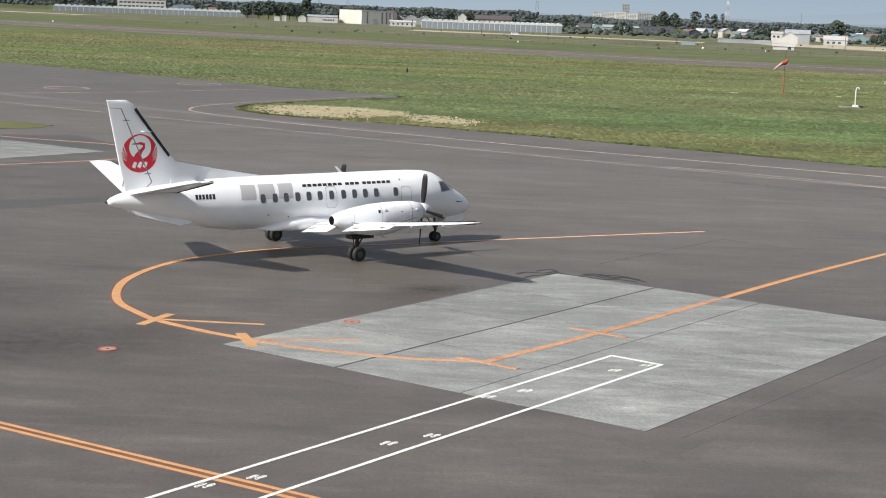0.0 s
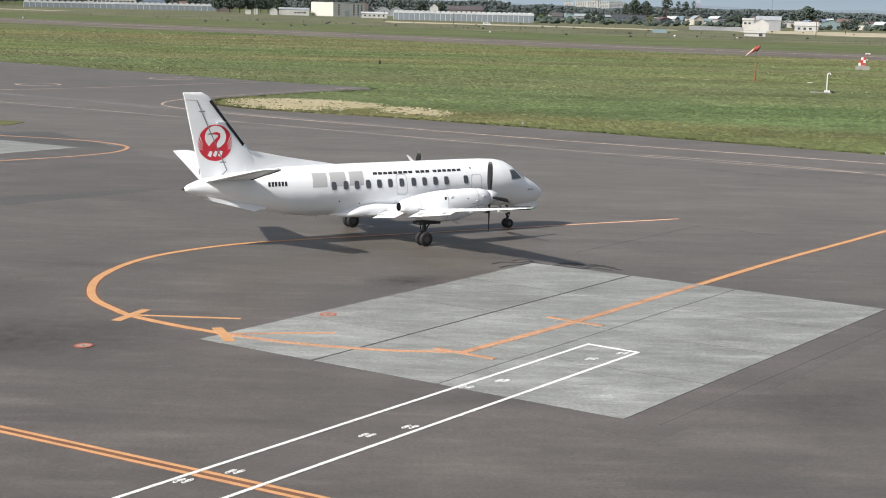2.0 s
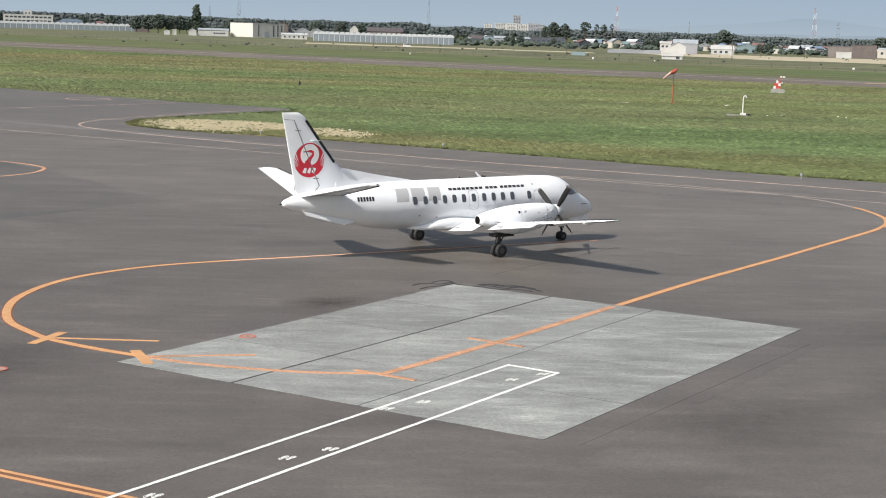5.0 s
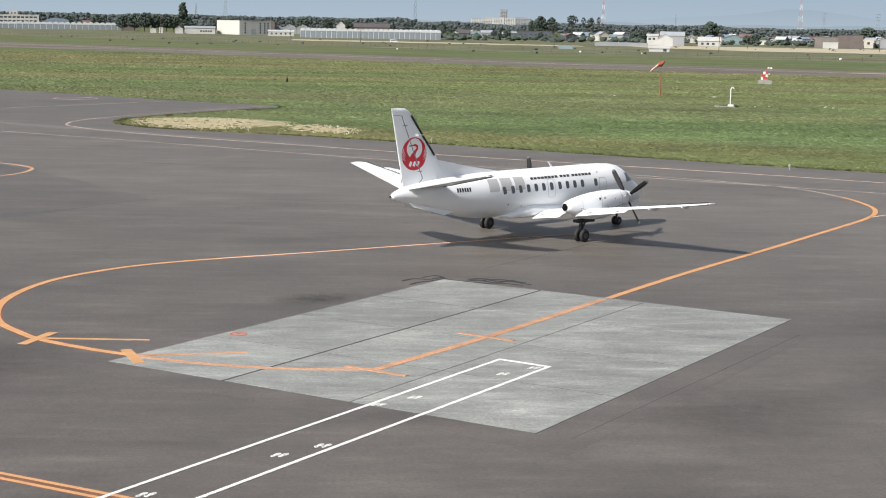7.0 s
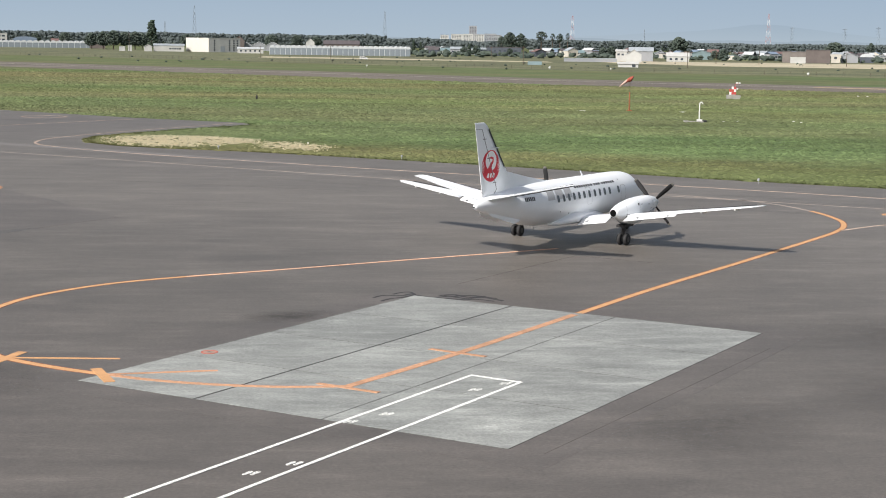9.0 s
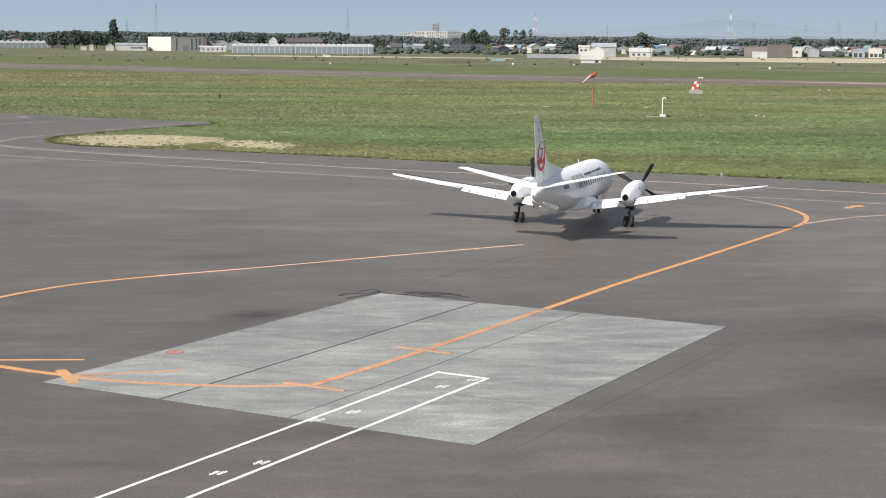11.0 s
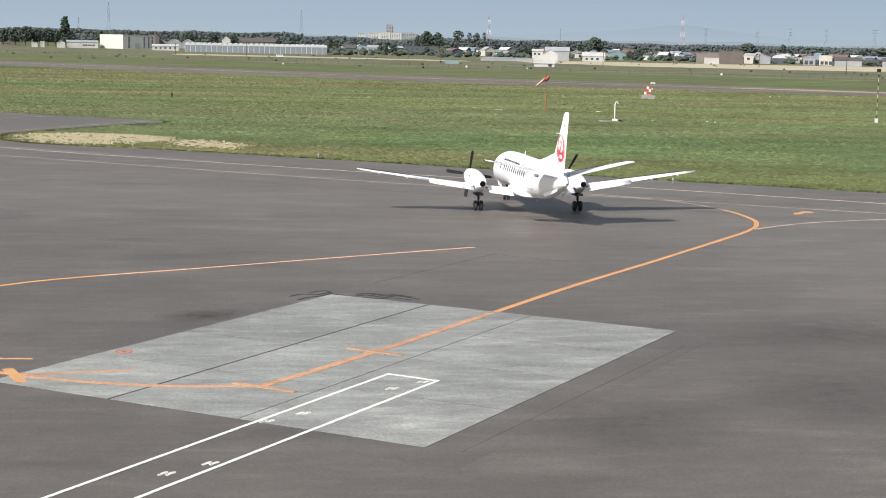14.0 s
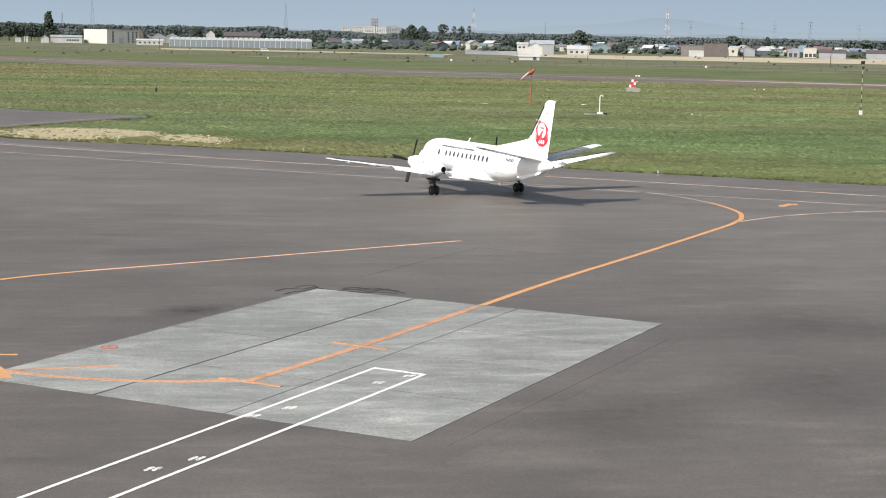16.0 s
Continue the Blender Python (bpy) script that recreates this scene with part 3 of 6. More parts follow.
def decal(bm, corners, side, nx=4, nz=3, off=0.008):
    """A painted patch on the hull: four corners in x and z."""
    (a, b, c, d), rows = corners, []
    for i in range(nx + 1):
        u, row = i / nx, []
        for j in range(nz + 1):
            v = j / nz
            x = (a[0] * (1 - u) + b[0] * u) * (1 - v) + (d[0] * (1 - u) + c[0] * u) * v
            z = (a[1] * (1 - u) + b[1] * u) * (1 - v) + (d[1] * (1 - u) + c[1] * u) * v
            row.append(bm.verts.new(hull_side(x, z, side, off)))
        rows.append(row)
    for i in range(nx):
        for j in range(nz):
            bm.faces.new((rows[i][j], rows[i + 1][j], rows[i + 1][j + 1], rows[i][j + 1]))


def pane_outline(cx, cz, w, h, n=16, p=3.5):
    return [(cx + w / 2 * math.copysign(abs(math.cos(t)) ** (2 / p), math.cos(t)), cz + h / 2 * math.copysign(abs(math.sin(t)) ** (2 / p), math.sin(t))) for t in (k * math.tau / n for k in range(n))]


def hull_ring(bm, inner, outer, side, off):
    a, b = [bm.verts.new(hull_side(x, z, side, off)) for x, z in inner], [bm.verts.new(hull_side(x, z, side, off)) for x, z in outer]
    for k in range(len(a)):
        j = (k + 1) % len(a)
        bm.faces.new((a[k], a[j], b[j], b[k]))


FIN_Z = [3.0, 3.32, 4.34, 4.61, 6.63, 6.8, 6.96]
FIN_LE = [-6.1, -6.3, -7.23, -7.48, -9.12, -9.28, -9.6]
FIN_TE = [-9.6, -9.69, -9.92, -9.98, -10.42, -10.46, -10.5]


def fin_y(x, z):
    le, te = float(np.interp(z, FIN_Z, FIN_LE)), float(np.interp(z, FIN_Z, FIN_TE))
    u = max(0.0, min(1.0, (le - x) / (le - te)))
    return (0.05 * (le - te)) * 1.85 * (1.4845 * math.sqrt(u) - 0.63 * u - 1.758 * u ** 2 + 1.4215 * u ** 3 - 0.5075 * u ** 4) + 0.004


def airfoil(le, te, thick, n=10):
    """Points (x, z) round a wing section, from the trailing edge over the top."""
    c, up, low = le - te, [], []
    for k in range(n + 1):
        u = 0.5 * (1 - math.cos(math.pi * k / n))
        y = thick * c * (1.4845 * math.sqrt(u) - 0.63 * u - 1.758 * u ** 2 + 1.4215 * u ** 3 - 0.5075 * u ** 4)
        camber = 0.02 * c * math.sin(math.pi * u)
        up.append((le - u * c, camber + y + 0.004)), low.append((le - u * c, camber - y * 0.8 - 0.004))
    return up[::-1] + low[1:]


def wing_line(y):
    """Leading edge, trailing edge and height of the wing y metres out."""
    return [float(np.interp(y, (0.6, 3.4, 10.9, 11.375), v)) for v in ((1.50, 1.28, 0.58, 0.30), (-1.62, -1.22, -0.42, -0.36), (1.26, 1.57, 2.62, 2.70))]


def wing_piece(bm, y0, y1, side, f0=0.0, f1=1.0, drop=0.0, n=5, thick=0.15):
    """The slice of a wing between two distances out and two chord fractions."""
    rings = []
    for k in range(n + 1):
        y = y0 + (y1 - y0) * k / n
        le, te, z = wing_line(y)
        t = thick * float(np.interp(y, (0.6, 11), (1.0, 0.72)))
        pts = airfoil(le, te, t / 1.9)
        lo, hi = le - f1 * (le - te), le - f0 * (le - te)
        ring = []
        for x, zz in pts:
            xx = min(max(x, lo), hi)
            if xx != x:
                u = (le - xx) / (le - te)
                h = t / 1.9 * (le - te) * (1.4845 * math.sqrt(max(u, 0)) - 0.63 * u - 1.758 * u ** 2 + 1.4215 * u ** 3 - 0.5075 * u ** 4)
                zz = 0.02 * (le - te) * math.sin(math.pi * u) + (h if zz > 0.02 * (le - te) * math.sin(math.pi * (le - x) / (le - te)) else -0.8 * h)
            ring.append((xx, side * y, z + zz - drop * (hi - xx)))
        rings.append(ring)
    loft(bm, rings)
    bmesh.ops.remove_doubles(bm, verts=bm.verts[:], dist=0.0005)


def build_propeller(parent, side):
    hub_c = Vector((3.64, side * 3.355, 2.10))
    bm = bmesh.new()
    rings = [[(x, r * math.cos(k * math.tau / 18), r * math.sin(k * math.tau / 18)) for k in range(18)] for x, r in ((-0.2, 0.34), (0.0, 0.34), (0.18, 0.30), (0.36, 0.21), (0.48, 0.11), (0.53, 0.02))]
    loft(bm, rings)
    prop = part("propeller", bm, SKIN_GREY, parent, "four-bladed propeller with a pale grey spinner", True)
    prop.location = hub_c
    for k in range(4):
        turn = Matrix.Rotation(k * math.pi / 2, 4, "X")

        def blade(bm, stations):
            rings = []
            for r, chord, twist in stations:
                ring = []
                for j in range(12):
                    a = j * math.tau / 12
                    p = Vector((0, chord / 2 * math.cos(a), 0.0)) + Vector((0.028 * (1.7 - r) * math.sin(a) + 0.012 * math.sin(a), 0, 0))
                    p = Matrix.Rotation(radians(twist), 3, "Z") @ p
                    ring.append(turn @ Vector((p.x, p.y, r)))
                rings.append(ring)
            loft(bm, rings)

        bm = bmesh.new()
        blade(bm, [(0.22, 0.12, 60), (0.4, 0.18, 52), (0.7, 0.25, 44), (1.1, 0.27, 37), (1.45, 0.25, 32), (1.56, 0.22, 30)])
        b = part("blade", bm, BLADE, prop, "black propeller blade with a pale tip", True)
        bm = bmesh.new()
        blade(bm, [(1.56, 0.22, 30), (1.64, 0.17, 29), (1.67, 0.1, 29)])
        part("blade_tip", bm, TIP, prop, "pale blade tip", True)
    return prop


def build_wheel(name, parent, loc, r, w):
    bm = bmesh.new()
    prof = ((-w / 2, r * 0.62), (-w / 2, r * 0.85), (-w * 0.32, r * 0.97), (0, r), (w * 0.32, r * 0.97), (w / 2, r * 0.85), (w / 2, r * 0.62))
    loft(bm, [[(rr * math.cos(k * math.tau / 22), y, rr * math.sin(k * math.tau / 22)) for k in range(22)] for y, rr in prof])
    wheel = part(name, bm, BLACK, parent, "black rubber tyre on a metal rim", True)
    wheel.location = loc
    bm = bmesh.new()
    tube(bm, (0, -w / 2 - 0.006, 0), (0, w / 2 + 0.006, 0), r * 0.44, seg=16)
    for k in range(6):
        a = k * math.tau / 6
        tube(bm, (r * 0.33 * math.cos(a), -w / 2 - 0.018, r * 0.33 * math.sin(a)), (r * 0.33 * math.cos(a), w / 2 + 0.018, r * 0.33 * math.sin(a)), 0.02, seg=6)
    part("rim", bm, STEEL, wheel, "grey metal wheel rim")
    return wheel


def build_aircraft():
    plane = thing("turboprop_airliner", pose(0, 0, 0), "white twin-engined turboprop airliner with a red tail emblem, taxiing", "aircraft")
    xs = sorted(set(np.linspace(-10.45, 9.22, 90).tolist() + SX))
    bm = bmesh.new()
    loft(bm, [[hull_at(x, k * math.tau / 40) for k in range(40)] for x in xs])
    body = part("fuselage", bm, SKIN, plane, "glossy white rounded fuselage", True)
    # belly fairing between the wings
    bm = bmesh.new()
    rings = []
    for x, w, lo, hi in ((3.0, 0.35, 1.19, 1.3), (2.5, 0.85, 1.14, 1.45), (1.6, 1.1, 1.10, 1.62), (0, 1.2, 1.08, 1.75), (-1.2, 1.25, 1.08, 1.85), (-2.0, 1.22, 1.10, 1.75), (-2.8, 1.0, 1.14, 1.45), (-3.3, 0.4, 1.19, 1.3)):
        rings.append([(x, w * math.copysign(abs(math.cos(t)) ** 0.6, math.cos(t)), (lo + hi) / 2 + (hi - lo) / 2 * math.copysign(abs(math.sin(t)) ** 0.6, math.sin(t))) for t in (k * math.tau / 28 for k in range(28))])
    loft(bm, rings)
    part("belly_fairing", bm, SKIN, plane, "white wing root fairing", True)
    # fin, dorsal fillet, rudder seam, de-icing strip
    bm = bmesh.new()
    rings = []
    for z in FIN_Z[:3] + [5.3, 6.0, 6.63, 6.8, 6.93, 6.96]:
        le, te = float(np.interp(z, FIN_Z, FIN_LE)), float(np.interp(z, FIN_Z, FIN_TE))
        us = [0.5 * (1 - math.cos(math.pi * k / 12)) for k in range(13)]
        k = 0.45 if z > 6.95 else 1.0
        ring = [(le - u * (le - te), fin_y(le - u * (le - te), z) * k - 0.001, z) for u in us]
        rings.append(ring + [(x, -y, zz) for x, y, zz in ring[-2:0:-1]])
    loft(bm, rings)
    fin = part("tail_fin", bm, SKIN, plane, "white swept tail fin", True)
    bm = bmesh.new()
    low = [(-2.9, 3.5, 0.02), (-5.2, 3.45, 0.13), (-7.6, 3.3, 0.2)]
    top = [(-2.95, 3.585, 0.015), (-5.22, 3.95, 0.03), (-7.4, 4.37, 0.05)]
    loft(bm, [[(a[0], a[2], a[1]), (b[0], b[2], b[1]), (b[0], -b[2], b[1]), (a[0], -a[2], a[1])] for a, b in zip(low, top)])
    part("dorsal_fillet", bm, SKIN, plane, "white dorsal fin fillet")

    def on_fin(name, pts, mat, side, width, label, parent=fin, off=0.006):
        bm = bmesh.new()
        rows = []
        for i, (x, z) in enumerate(pts):
            a, b = Vector(pts[max(i - 1, 0)]), Vector(pts[min(i + 1, len(pts) - 1)])
            d = (b - a).normalized()
            w = width[i] if isinstance(width, (list, tuple)) else width
            nn = Vector((-d.y, d.x)) * w / 2
            rows.append([bm.verts.new((q.x, side * (fin_y(q.x, q.y) + off), q.y)) for q in (Vector((x, z)) + nn, Vector((x, z)) - nn)])
        for a, b in zip(rows, rows[1:]):
            bm.faces.new((a[0], a[1], b[1], b[0]))
        return part(name, bm, mat, parent, label)

    def fin_disc(name, cx, cz, r, mat, side, off, label, rz=None):
        bm = bmesh.new()
        rz = rz or r
        rows = [[bm.verts.new((cx + r * q * math.cos(a), side * (fin_y(cx + r * q * math.cos(a), cz + rz * q * math.sin(a)) + off), cz + rz * q * math.sin(a))) for a in (k * math.tau / 40 for k in range(40))] for q in (0.02, 0.35, 0.7, 1.0)]
        for a, b in zip(rows, rows[1:]):
            for k in range(40):
                j = (k + 1) % 40
                bm.faces.new((a[k], a[j], b[j], b[k]))
        bm.faces.new(rows[0])
        return part(name, bm, mat, fin, label)

    for side in (1, -1):
        f = 1 if side == -1 else -1  # emblem and lettering read the right way round on both flanks
        cx, cz = -8.99, 4.73
        fin_disc("emblem_disc", cx, cz, 0.81, RED, side, 0.006, "crimson round emblem")
        fin_disc("emblem_field", cx + 0.01 * f, cz + 0.26, 0.50, DECAL_WHITE, side, 0.009, "white round field in the emblem", 0.50)
        on_fin("emblem_neck", [(cx - 0.12 * f, cz - 0.36), (cx - 0.10 * f, cz - 0.12), (cx + 0.02 * f, cz + 0.08), (cx + 0.17 * f, cz + 0.24), (cx + 0.17 * f, cz + 0.38), (cx + 0.04 * f, cz + 0.42), (cx - 0.14 * f, cz + 0.42), (cx - 0.36 * f, cz + 0.40)], RED, side, [0.5, 0.3, 0.17, 0.13, 0.13, 0.12, 0.05, 0.02], "crimson curved neck stroke", off=0.012)
        for s in (-1, 1):
            for k in range(4):
                a0 = radians(192 - k * 12) if s < 0 else radians(-12 + k * 12)
                xr, zr = 0.83 * math.cos(a0), 0.83 * math.sin(a0)
                p = [(cx + xr + (s * 0.34 - xr) * q, cz + zr + (-0.42 - zr) * (q ** 0.8)) for q in (0.0, 0.25, 0.5)]
                on_fin("emblem_slit", p, DECAL_WHITE, side, [0.055, 0.032, 0.006], "thin white slit in the emblem", off=0.011)
        for k in range(3):
            x0 = cx + (-0.24 + 0.24 * k) * f
            on_fin("emblem_bar", [(x0 - 0.05 * f, cz - 0.60), (x0 + 0.05 * f, cz - 0.37)], DECAL_WHITE, side, [0.17, 0.13], "white slanted bar in the emblem", off=0.013)
        on_fin("deicing_boot", [(-9.22, 6.60), (-8.38, 5.54), (-7.60, 4.59)], BLACK, side, 0.15, "black rubber de-icing strip", off=0.03)
        on_fin("rudder_seam", [(-9.86, 6.61), (-9.36, 5.5), (-8.9, 4.5), (-8.44, 3.5)], SEAM, side, 0.045, "dark rudder hinge line", off=0.015)
        on_fin("rudder_seam", [(-8.44, 3.5), (-8.68, 3.27)], SEAM, side, 0.04, "dark rudder hinge line", off=0.015)
        on_fin("rudder_seam", [(-9.86, 6.61), (-10.38, 6.64)], SEAM, side, 0.02, "dark rudder hinge line", off=0.01)
        for x, z in ((-9.62, 6.12), (-9.2, 5.12), (-8.62, 3.86)):
            on_fin("hinge_fairing", [(x - 0.16, z), (x + 0.14, z)], SEAM, side, 0.04, "small dark hinge", off=0.02)
        bm = bmesh.new()
        box(bm, -8.95, -8.55, side * 0.06, side * 0.30, 5.63, 5.66)
        part("fin_blade_aerial", bm, SKIN_GREY, fin, "small white blade aerial")
        on_fin("trim_tab_seam", [(-9.72, 3.34), (-9.72, 3.6)], SEAM, side, 0.03, "dark seam", off=0.01)
    # tailplane
    for side in (1, -1):
        def stab(bm, f0, f1):
            rings = []
            for y, le, te, z in ((0.25, -7.35, -9.55, 3.02), (4.3, -7.9, -9.0, 3.90), (4.6, -8.1, -8.95, 3.95)):
                t = 0.06 if y < 4.5 else 0.03
                ring = []
                for x, zz in airfoil(le, te, t):
                    lo, hi = le - f1 * (le - te), le - f0 * (le - te)
                    u = min(max(x, lo), hi)
                    ring.append((u, side * y, z + zz * (1 if u == x else 0.85)))
                rings.append(ring)
            loft(bm, rings)

        bm = bmesh.new()
        stab(bm, 0.0, 0.66)
        st = part("tailplane", bm, SKIN, plane, "white tailplane half with dihedral", True)
        bm = bmesh.new()
        stab(bm, 0.68, 1.0)
        part("elevator", bm, SKIN_GREY, st, "pale elevator")
        bm = bmesh.new()
        loft(bm, [[(x, side * y, z + dz) for x, dz in ((le + 0.012, 0), (le - 0.06, 0.055), (le - 0.14, 0.075), (le - 0.14, -0.06), (le - 0.06, -0.05))] for y, le, z in ((0.7, -7.41, 3.12), (4.3, -7.9, 3.90))])
        part("deicing_boot", bm, BLACK, st, "black rubber de-icing strip")
        # ventral strake
        bm = bmesh.new()
        o = 0.34
        loft(bm, [[(-9.45, side * (o * 0.75), 2.36), (-6.7, side * o * 1.5, 1.80), (-6.75, side * (o * 1.55), 1.74), (-7.3, side * (o * 1.55), 1.64), (-9.25, side * (o * 0.9), 2.16)], [(-9.45, side * (o * 0.75 + 0.04), 2.36), (-6.7, side * (o * 1.5 + 0.05), 1.80), (-6.75, side * (o * 1.55 + 0.06), 1.74), (-7.3, side * (o * 1.55 + 0.04), 1.64), (-9.25, side * (o * 0.9 + 0.03), 2.16)]])
        part("ventral_strake", bm, SKIN, plane, "white strake under the tail")
    # wings
    for side in (1, -1):
        bm = bmesh.new()
        wing_piece(bm, 0.6, 11.375, side, 0.0, 0.72, n=12)
        w = part("wing", bm, SKIN, plane, "long tapered white wing with raised tip", True)
        for name, a, b, mat in (("flap", 1.25, 2.86, SKIN), ("flap", 3.86, 6.75, SKIN), ("aileron", 6.82, 11.2, SKIN)):
            bm = bmesh.new()
            wing_piece(bm, a, b, side, 0.735, 1.0, 0.28 if name == "flap" else 0.0, 3)
            part(name, bm, mat, w, "white trailing edge " + name, True)
        bm = bmesh.new()
        wing_piece(bm, 1.25, 11.15, side, 0.718, 0.745, 0.02, 8, 0.13)
        part("flap_gap", bm, DARK, w, "dark gap before the trailing edge")
        for y in (1.7, 4.6, 6.3, 8.2, 10.0):
            le, te, z = wing_line(y)
            bm = bmesh.new()
            c = le - te
            loft(bm, [[(x, side * y + sy * 0.035, z + dz) for sy, dz in ((-1, hi), (1, hi), (1, lo), (-1, lo))] for x, hi, lo in ((te + 0.5 * c, -0.05, -0.07), (te + 0.25 * c, -0.02, -0.15), (te - 0.06, -0.02, -0.07))])
            part("hinge_fairing", bm, BELLY, w, "small flap hinge fairing")
        bm = bmesh.new()
        loft(bm, [[(x, side * y, z + dz) for x, dz in ((le + 0.012, 0.0), (le - 0.05, 0.065), (le - 0.13, 0.1), (le - 0.13, -0.055), (le - 0.05, -0.045))] for y in (4.0, 6, 8, 10.8) for le, te, z in (wing_line(y),)])
        part("deicing_boot", bm, BLACK, w, "black rubber de-icing strip")
        bm = bmesh.new()
        le, te, z = wing_line(11.3)
        tube(bm, (0.34, side * 11.33, z), (0.18, side * 11.37, z), 0.035, 0.02, 8)
        part("tip_light", bm, RED if side > 0 else material("green_glass", (0.03, 0.25, 0.1), 0.2), w, "small navigation lamp")
        # nacelle
        y0 = side * 3.355
        bm = bmesh.new()
        rings = []
        for x, top, lo, hw in ((3.46, 2.40, 1.74, 0.33), (3.40, 2.46, 1.68, 0.38), (3.0, 2.54, 1.48, 0.46), (2.4, 2.57, 1.27, 0.52), (1.5, 2.56, 1.10, 0.53), (0.6, 2.51, 1.08, 0.51), (-0.2, 2.40, 1.22, 0.46), (-0.8, 2.28, 1.46, 0.36), (-1.15, 2.18, 1.60, 0.27), (-1.38, 2.09, 1.68, 0.21)):
            rings.append([(x, y0 + hw * math.copysign(abs(math.cos(t)) ** 0.85, math.cos(t)), (top + lo) / 2 + (top - lo) / 2 * math.copysign(abs(math.sin(t)) ** 0.85, math.sin(t))) for t in (k * math.tau / 28 for k in range(28))])
        loft(bm, rings)
        nac = part("engine_nacelle", bm, SKIN, plane, "white engine nacelle on the wing", True)
        # Closed black end disc: the shade inside the open pipe is put into its colour.
        bm = bmesh.new()
        seg = 18
        rr = [[(x, y0 + r * 0.92 * math.cos(k * math.tau / seg), 1.885 + r * math.sin(k * math.tau / seg)) for k in range(seg)] for x, r in ((-1.3, 0.18), (-1.40, 0.197), (-1.394, 0.185))]
        loft(bm, rr)
        part("exhaust_pipe", bm, PIPE_DARK, nac, "exhaust outlet closed by a black disc for its dark inside")
        bm = bmesh.new()
        box(bm, 3.3, 3.52, y0 - 0.2, y0 + 0.2, 1.36, 1.60)
        part("air_intake", bm, DARK, nac, "dark engine air intake")
        for x, z, wv, hv in ((0.86, 2.2, 0.09, 0.16), (2.1, 2.12, 0.07, 0.12), (1.3, 2.2, 0.28, 0.02), (2.65, 2.27, 0.2, 0.02), (2.4, 1.9, 0.2, 0.02), (1.75, 2.38, 0.2, 0.02)):
            for s in (-1, 1):
                bm = bmesh.new()
                yy = 0.5 * math.sqrt(max(0.05, 1 - ((z - 1.82) / 0.74) ** 2)) ** 0.85
                box(bm, x - wv / 2, x + wv / 2, y0 + s * (yy - 0.06), y0 + s * (yy + 0.035), z - hv / 2, z + hv / 2)
                part("cooling_slot", bm, DARK if hv > 0.05 else SEAM, nac, "small dark vent")
        # Solid black box below the nacelle stands in for the bay's shaded opening.
        bm = bmesh.new()
        box(bm, -0.45, 0.75, y0 - 0.24, y0 + 0.24, 1.02, 1.16)
        part("wheel_bay", bm, BLACK, nac, "black box for the shade in the wheel bay")
        # scoops and the cowling's lower seam
        for x, z, q in ((1.15, 2.22, 1), (1.75, 2.30, 0.8), (2.3, 2.34, 0.9), (2.55, 2.0, 0.8), (2.95, 2.2, 0.7)):
            for s in (-1, 1):
                yy = 0.5 * math.sqrt(max(0.05, 1 - ((z - 1.82) / 0.74) ** 2)) ** 0.85 - 0.03
                bm = bmesh.new()
                loft(bm, [[(x + dx * q, y0 + s * (yy + 0.06 * e * math.cos(t)), z + 0.07 * e * q * math.sin(t)) for t in (k * math.tau / 10 for k in range(10))] for dx, e in ((-0.2, 0.15), (0.0, 1.0), (0.14, 1.25))])
                sc = part("cowl_scoop", bm, SKIN, nac, "small white cowling scoop", True)
                bm = bmesh.new()
                box(bm, x + 0.14 * q, x + 0.152 * q, y0 + s * yy - 0.05, y0 + s * yy + 0.05, z - 0.05 * q, z + 0.05 * q)
                part("scoop_mouth", bm, DARK, sc, "dark scoop mouth")
        for s in (-1, 1):
            bm = bmesh.new()
            ribs = [(3.0, 0.462, 1.86), (2.0, 0.53, 1.70), (1.0, 0.525, 1.66), (0.0, 0.485, 1.70), (-0.6, 0.40, 1.80)]
            for a, b in zip(ribs, ribs[1:]):
                tube(bm, (a[0], y0 + s * a[1], a[2]), (b[0], y0 + s * b[1], b[2]), 0.014, seg=5)
            part("cowl_seam", bm, SEAM, nac, "dark cowling seam")
        for x, top, lo, hw in ((2.7, 2.557, 1.36, 0.493), (1.0, 2.536, 1.09, 0.52), (-0.45, 2.35, 1.32, 0.42)):
            bm = bmesh.new()
            rr = [[(x + dx, y0 + (hw + e) * math.copysign(abs(math.cos(t)) ** 0.85, math.cos(t)), (top + lo) / 2 + ((top - lo) / 2 + e) * math.copysign(abs(math.sin(t)) ** 0.85, math.sin(t))) for t in (k * math.tau / 28 for k in range(28))] for dx, e in ((-0.012, 0.006), (0.012, 0.006))]
            loft(bm, rr, cap=False)
            part("panel_seam", bm, GREY_LETTER, nac, "thin grey panel seam")
        # main gear
        bm = bmesh.new()
        tube(bm, (0.05, y0, 1.35), (0.0, y0, 0.72), 0.085)
        tube(bm, (0.0, y0, 0.75), (0.0, y0, 0.34), 0.06)
        tube(bm, (0.0, y0 - 0.26, 0.33), (0.0, y0 + 0.26, 0.33), 0.045)
        tube(bm, (0.42, y0, 1.2), (0.02, y0, 0.62), 0.035)
        tube(bm, (-0.16, y0, 1.1), (-0.2, y0, 0.7), 0.025)
        tube(bm, (-0.2, y0, 0.7), (-0.02, y0, 0.4), 0.025)
        part("main_strut", bm, DARK, plane, "dark landing gear strut")
        for s in (-1, 1):
            WHEELS.append((build_wheel("main_wheel", plane, (0, y0 + s * 0.19, 0.335), 0.335, 0.2), 0.335))
        PROPS[side] = build_propeller(plane, side)
    # nose gear
    bm = bmesh.new()
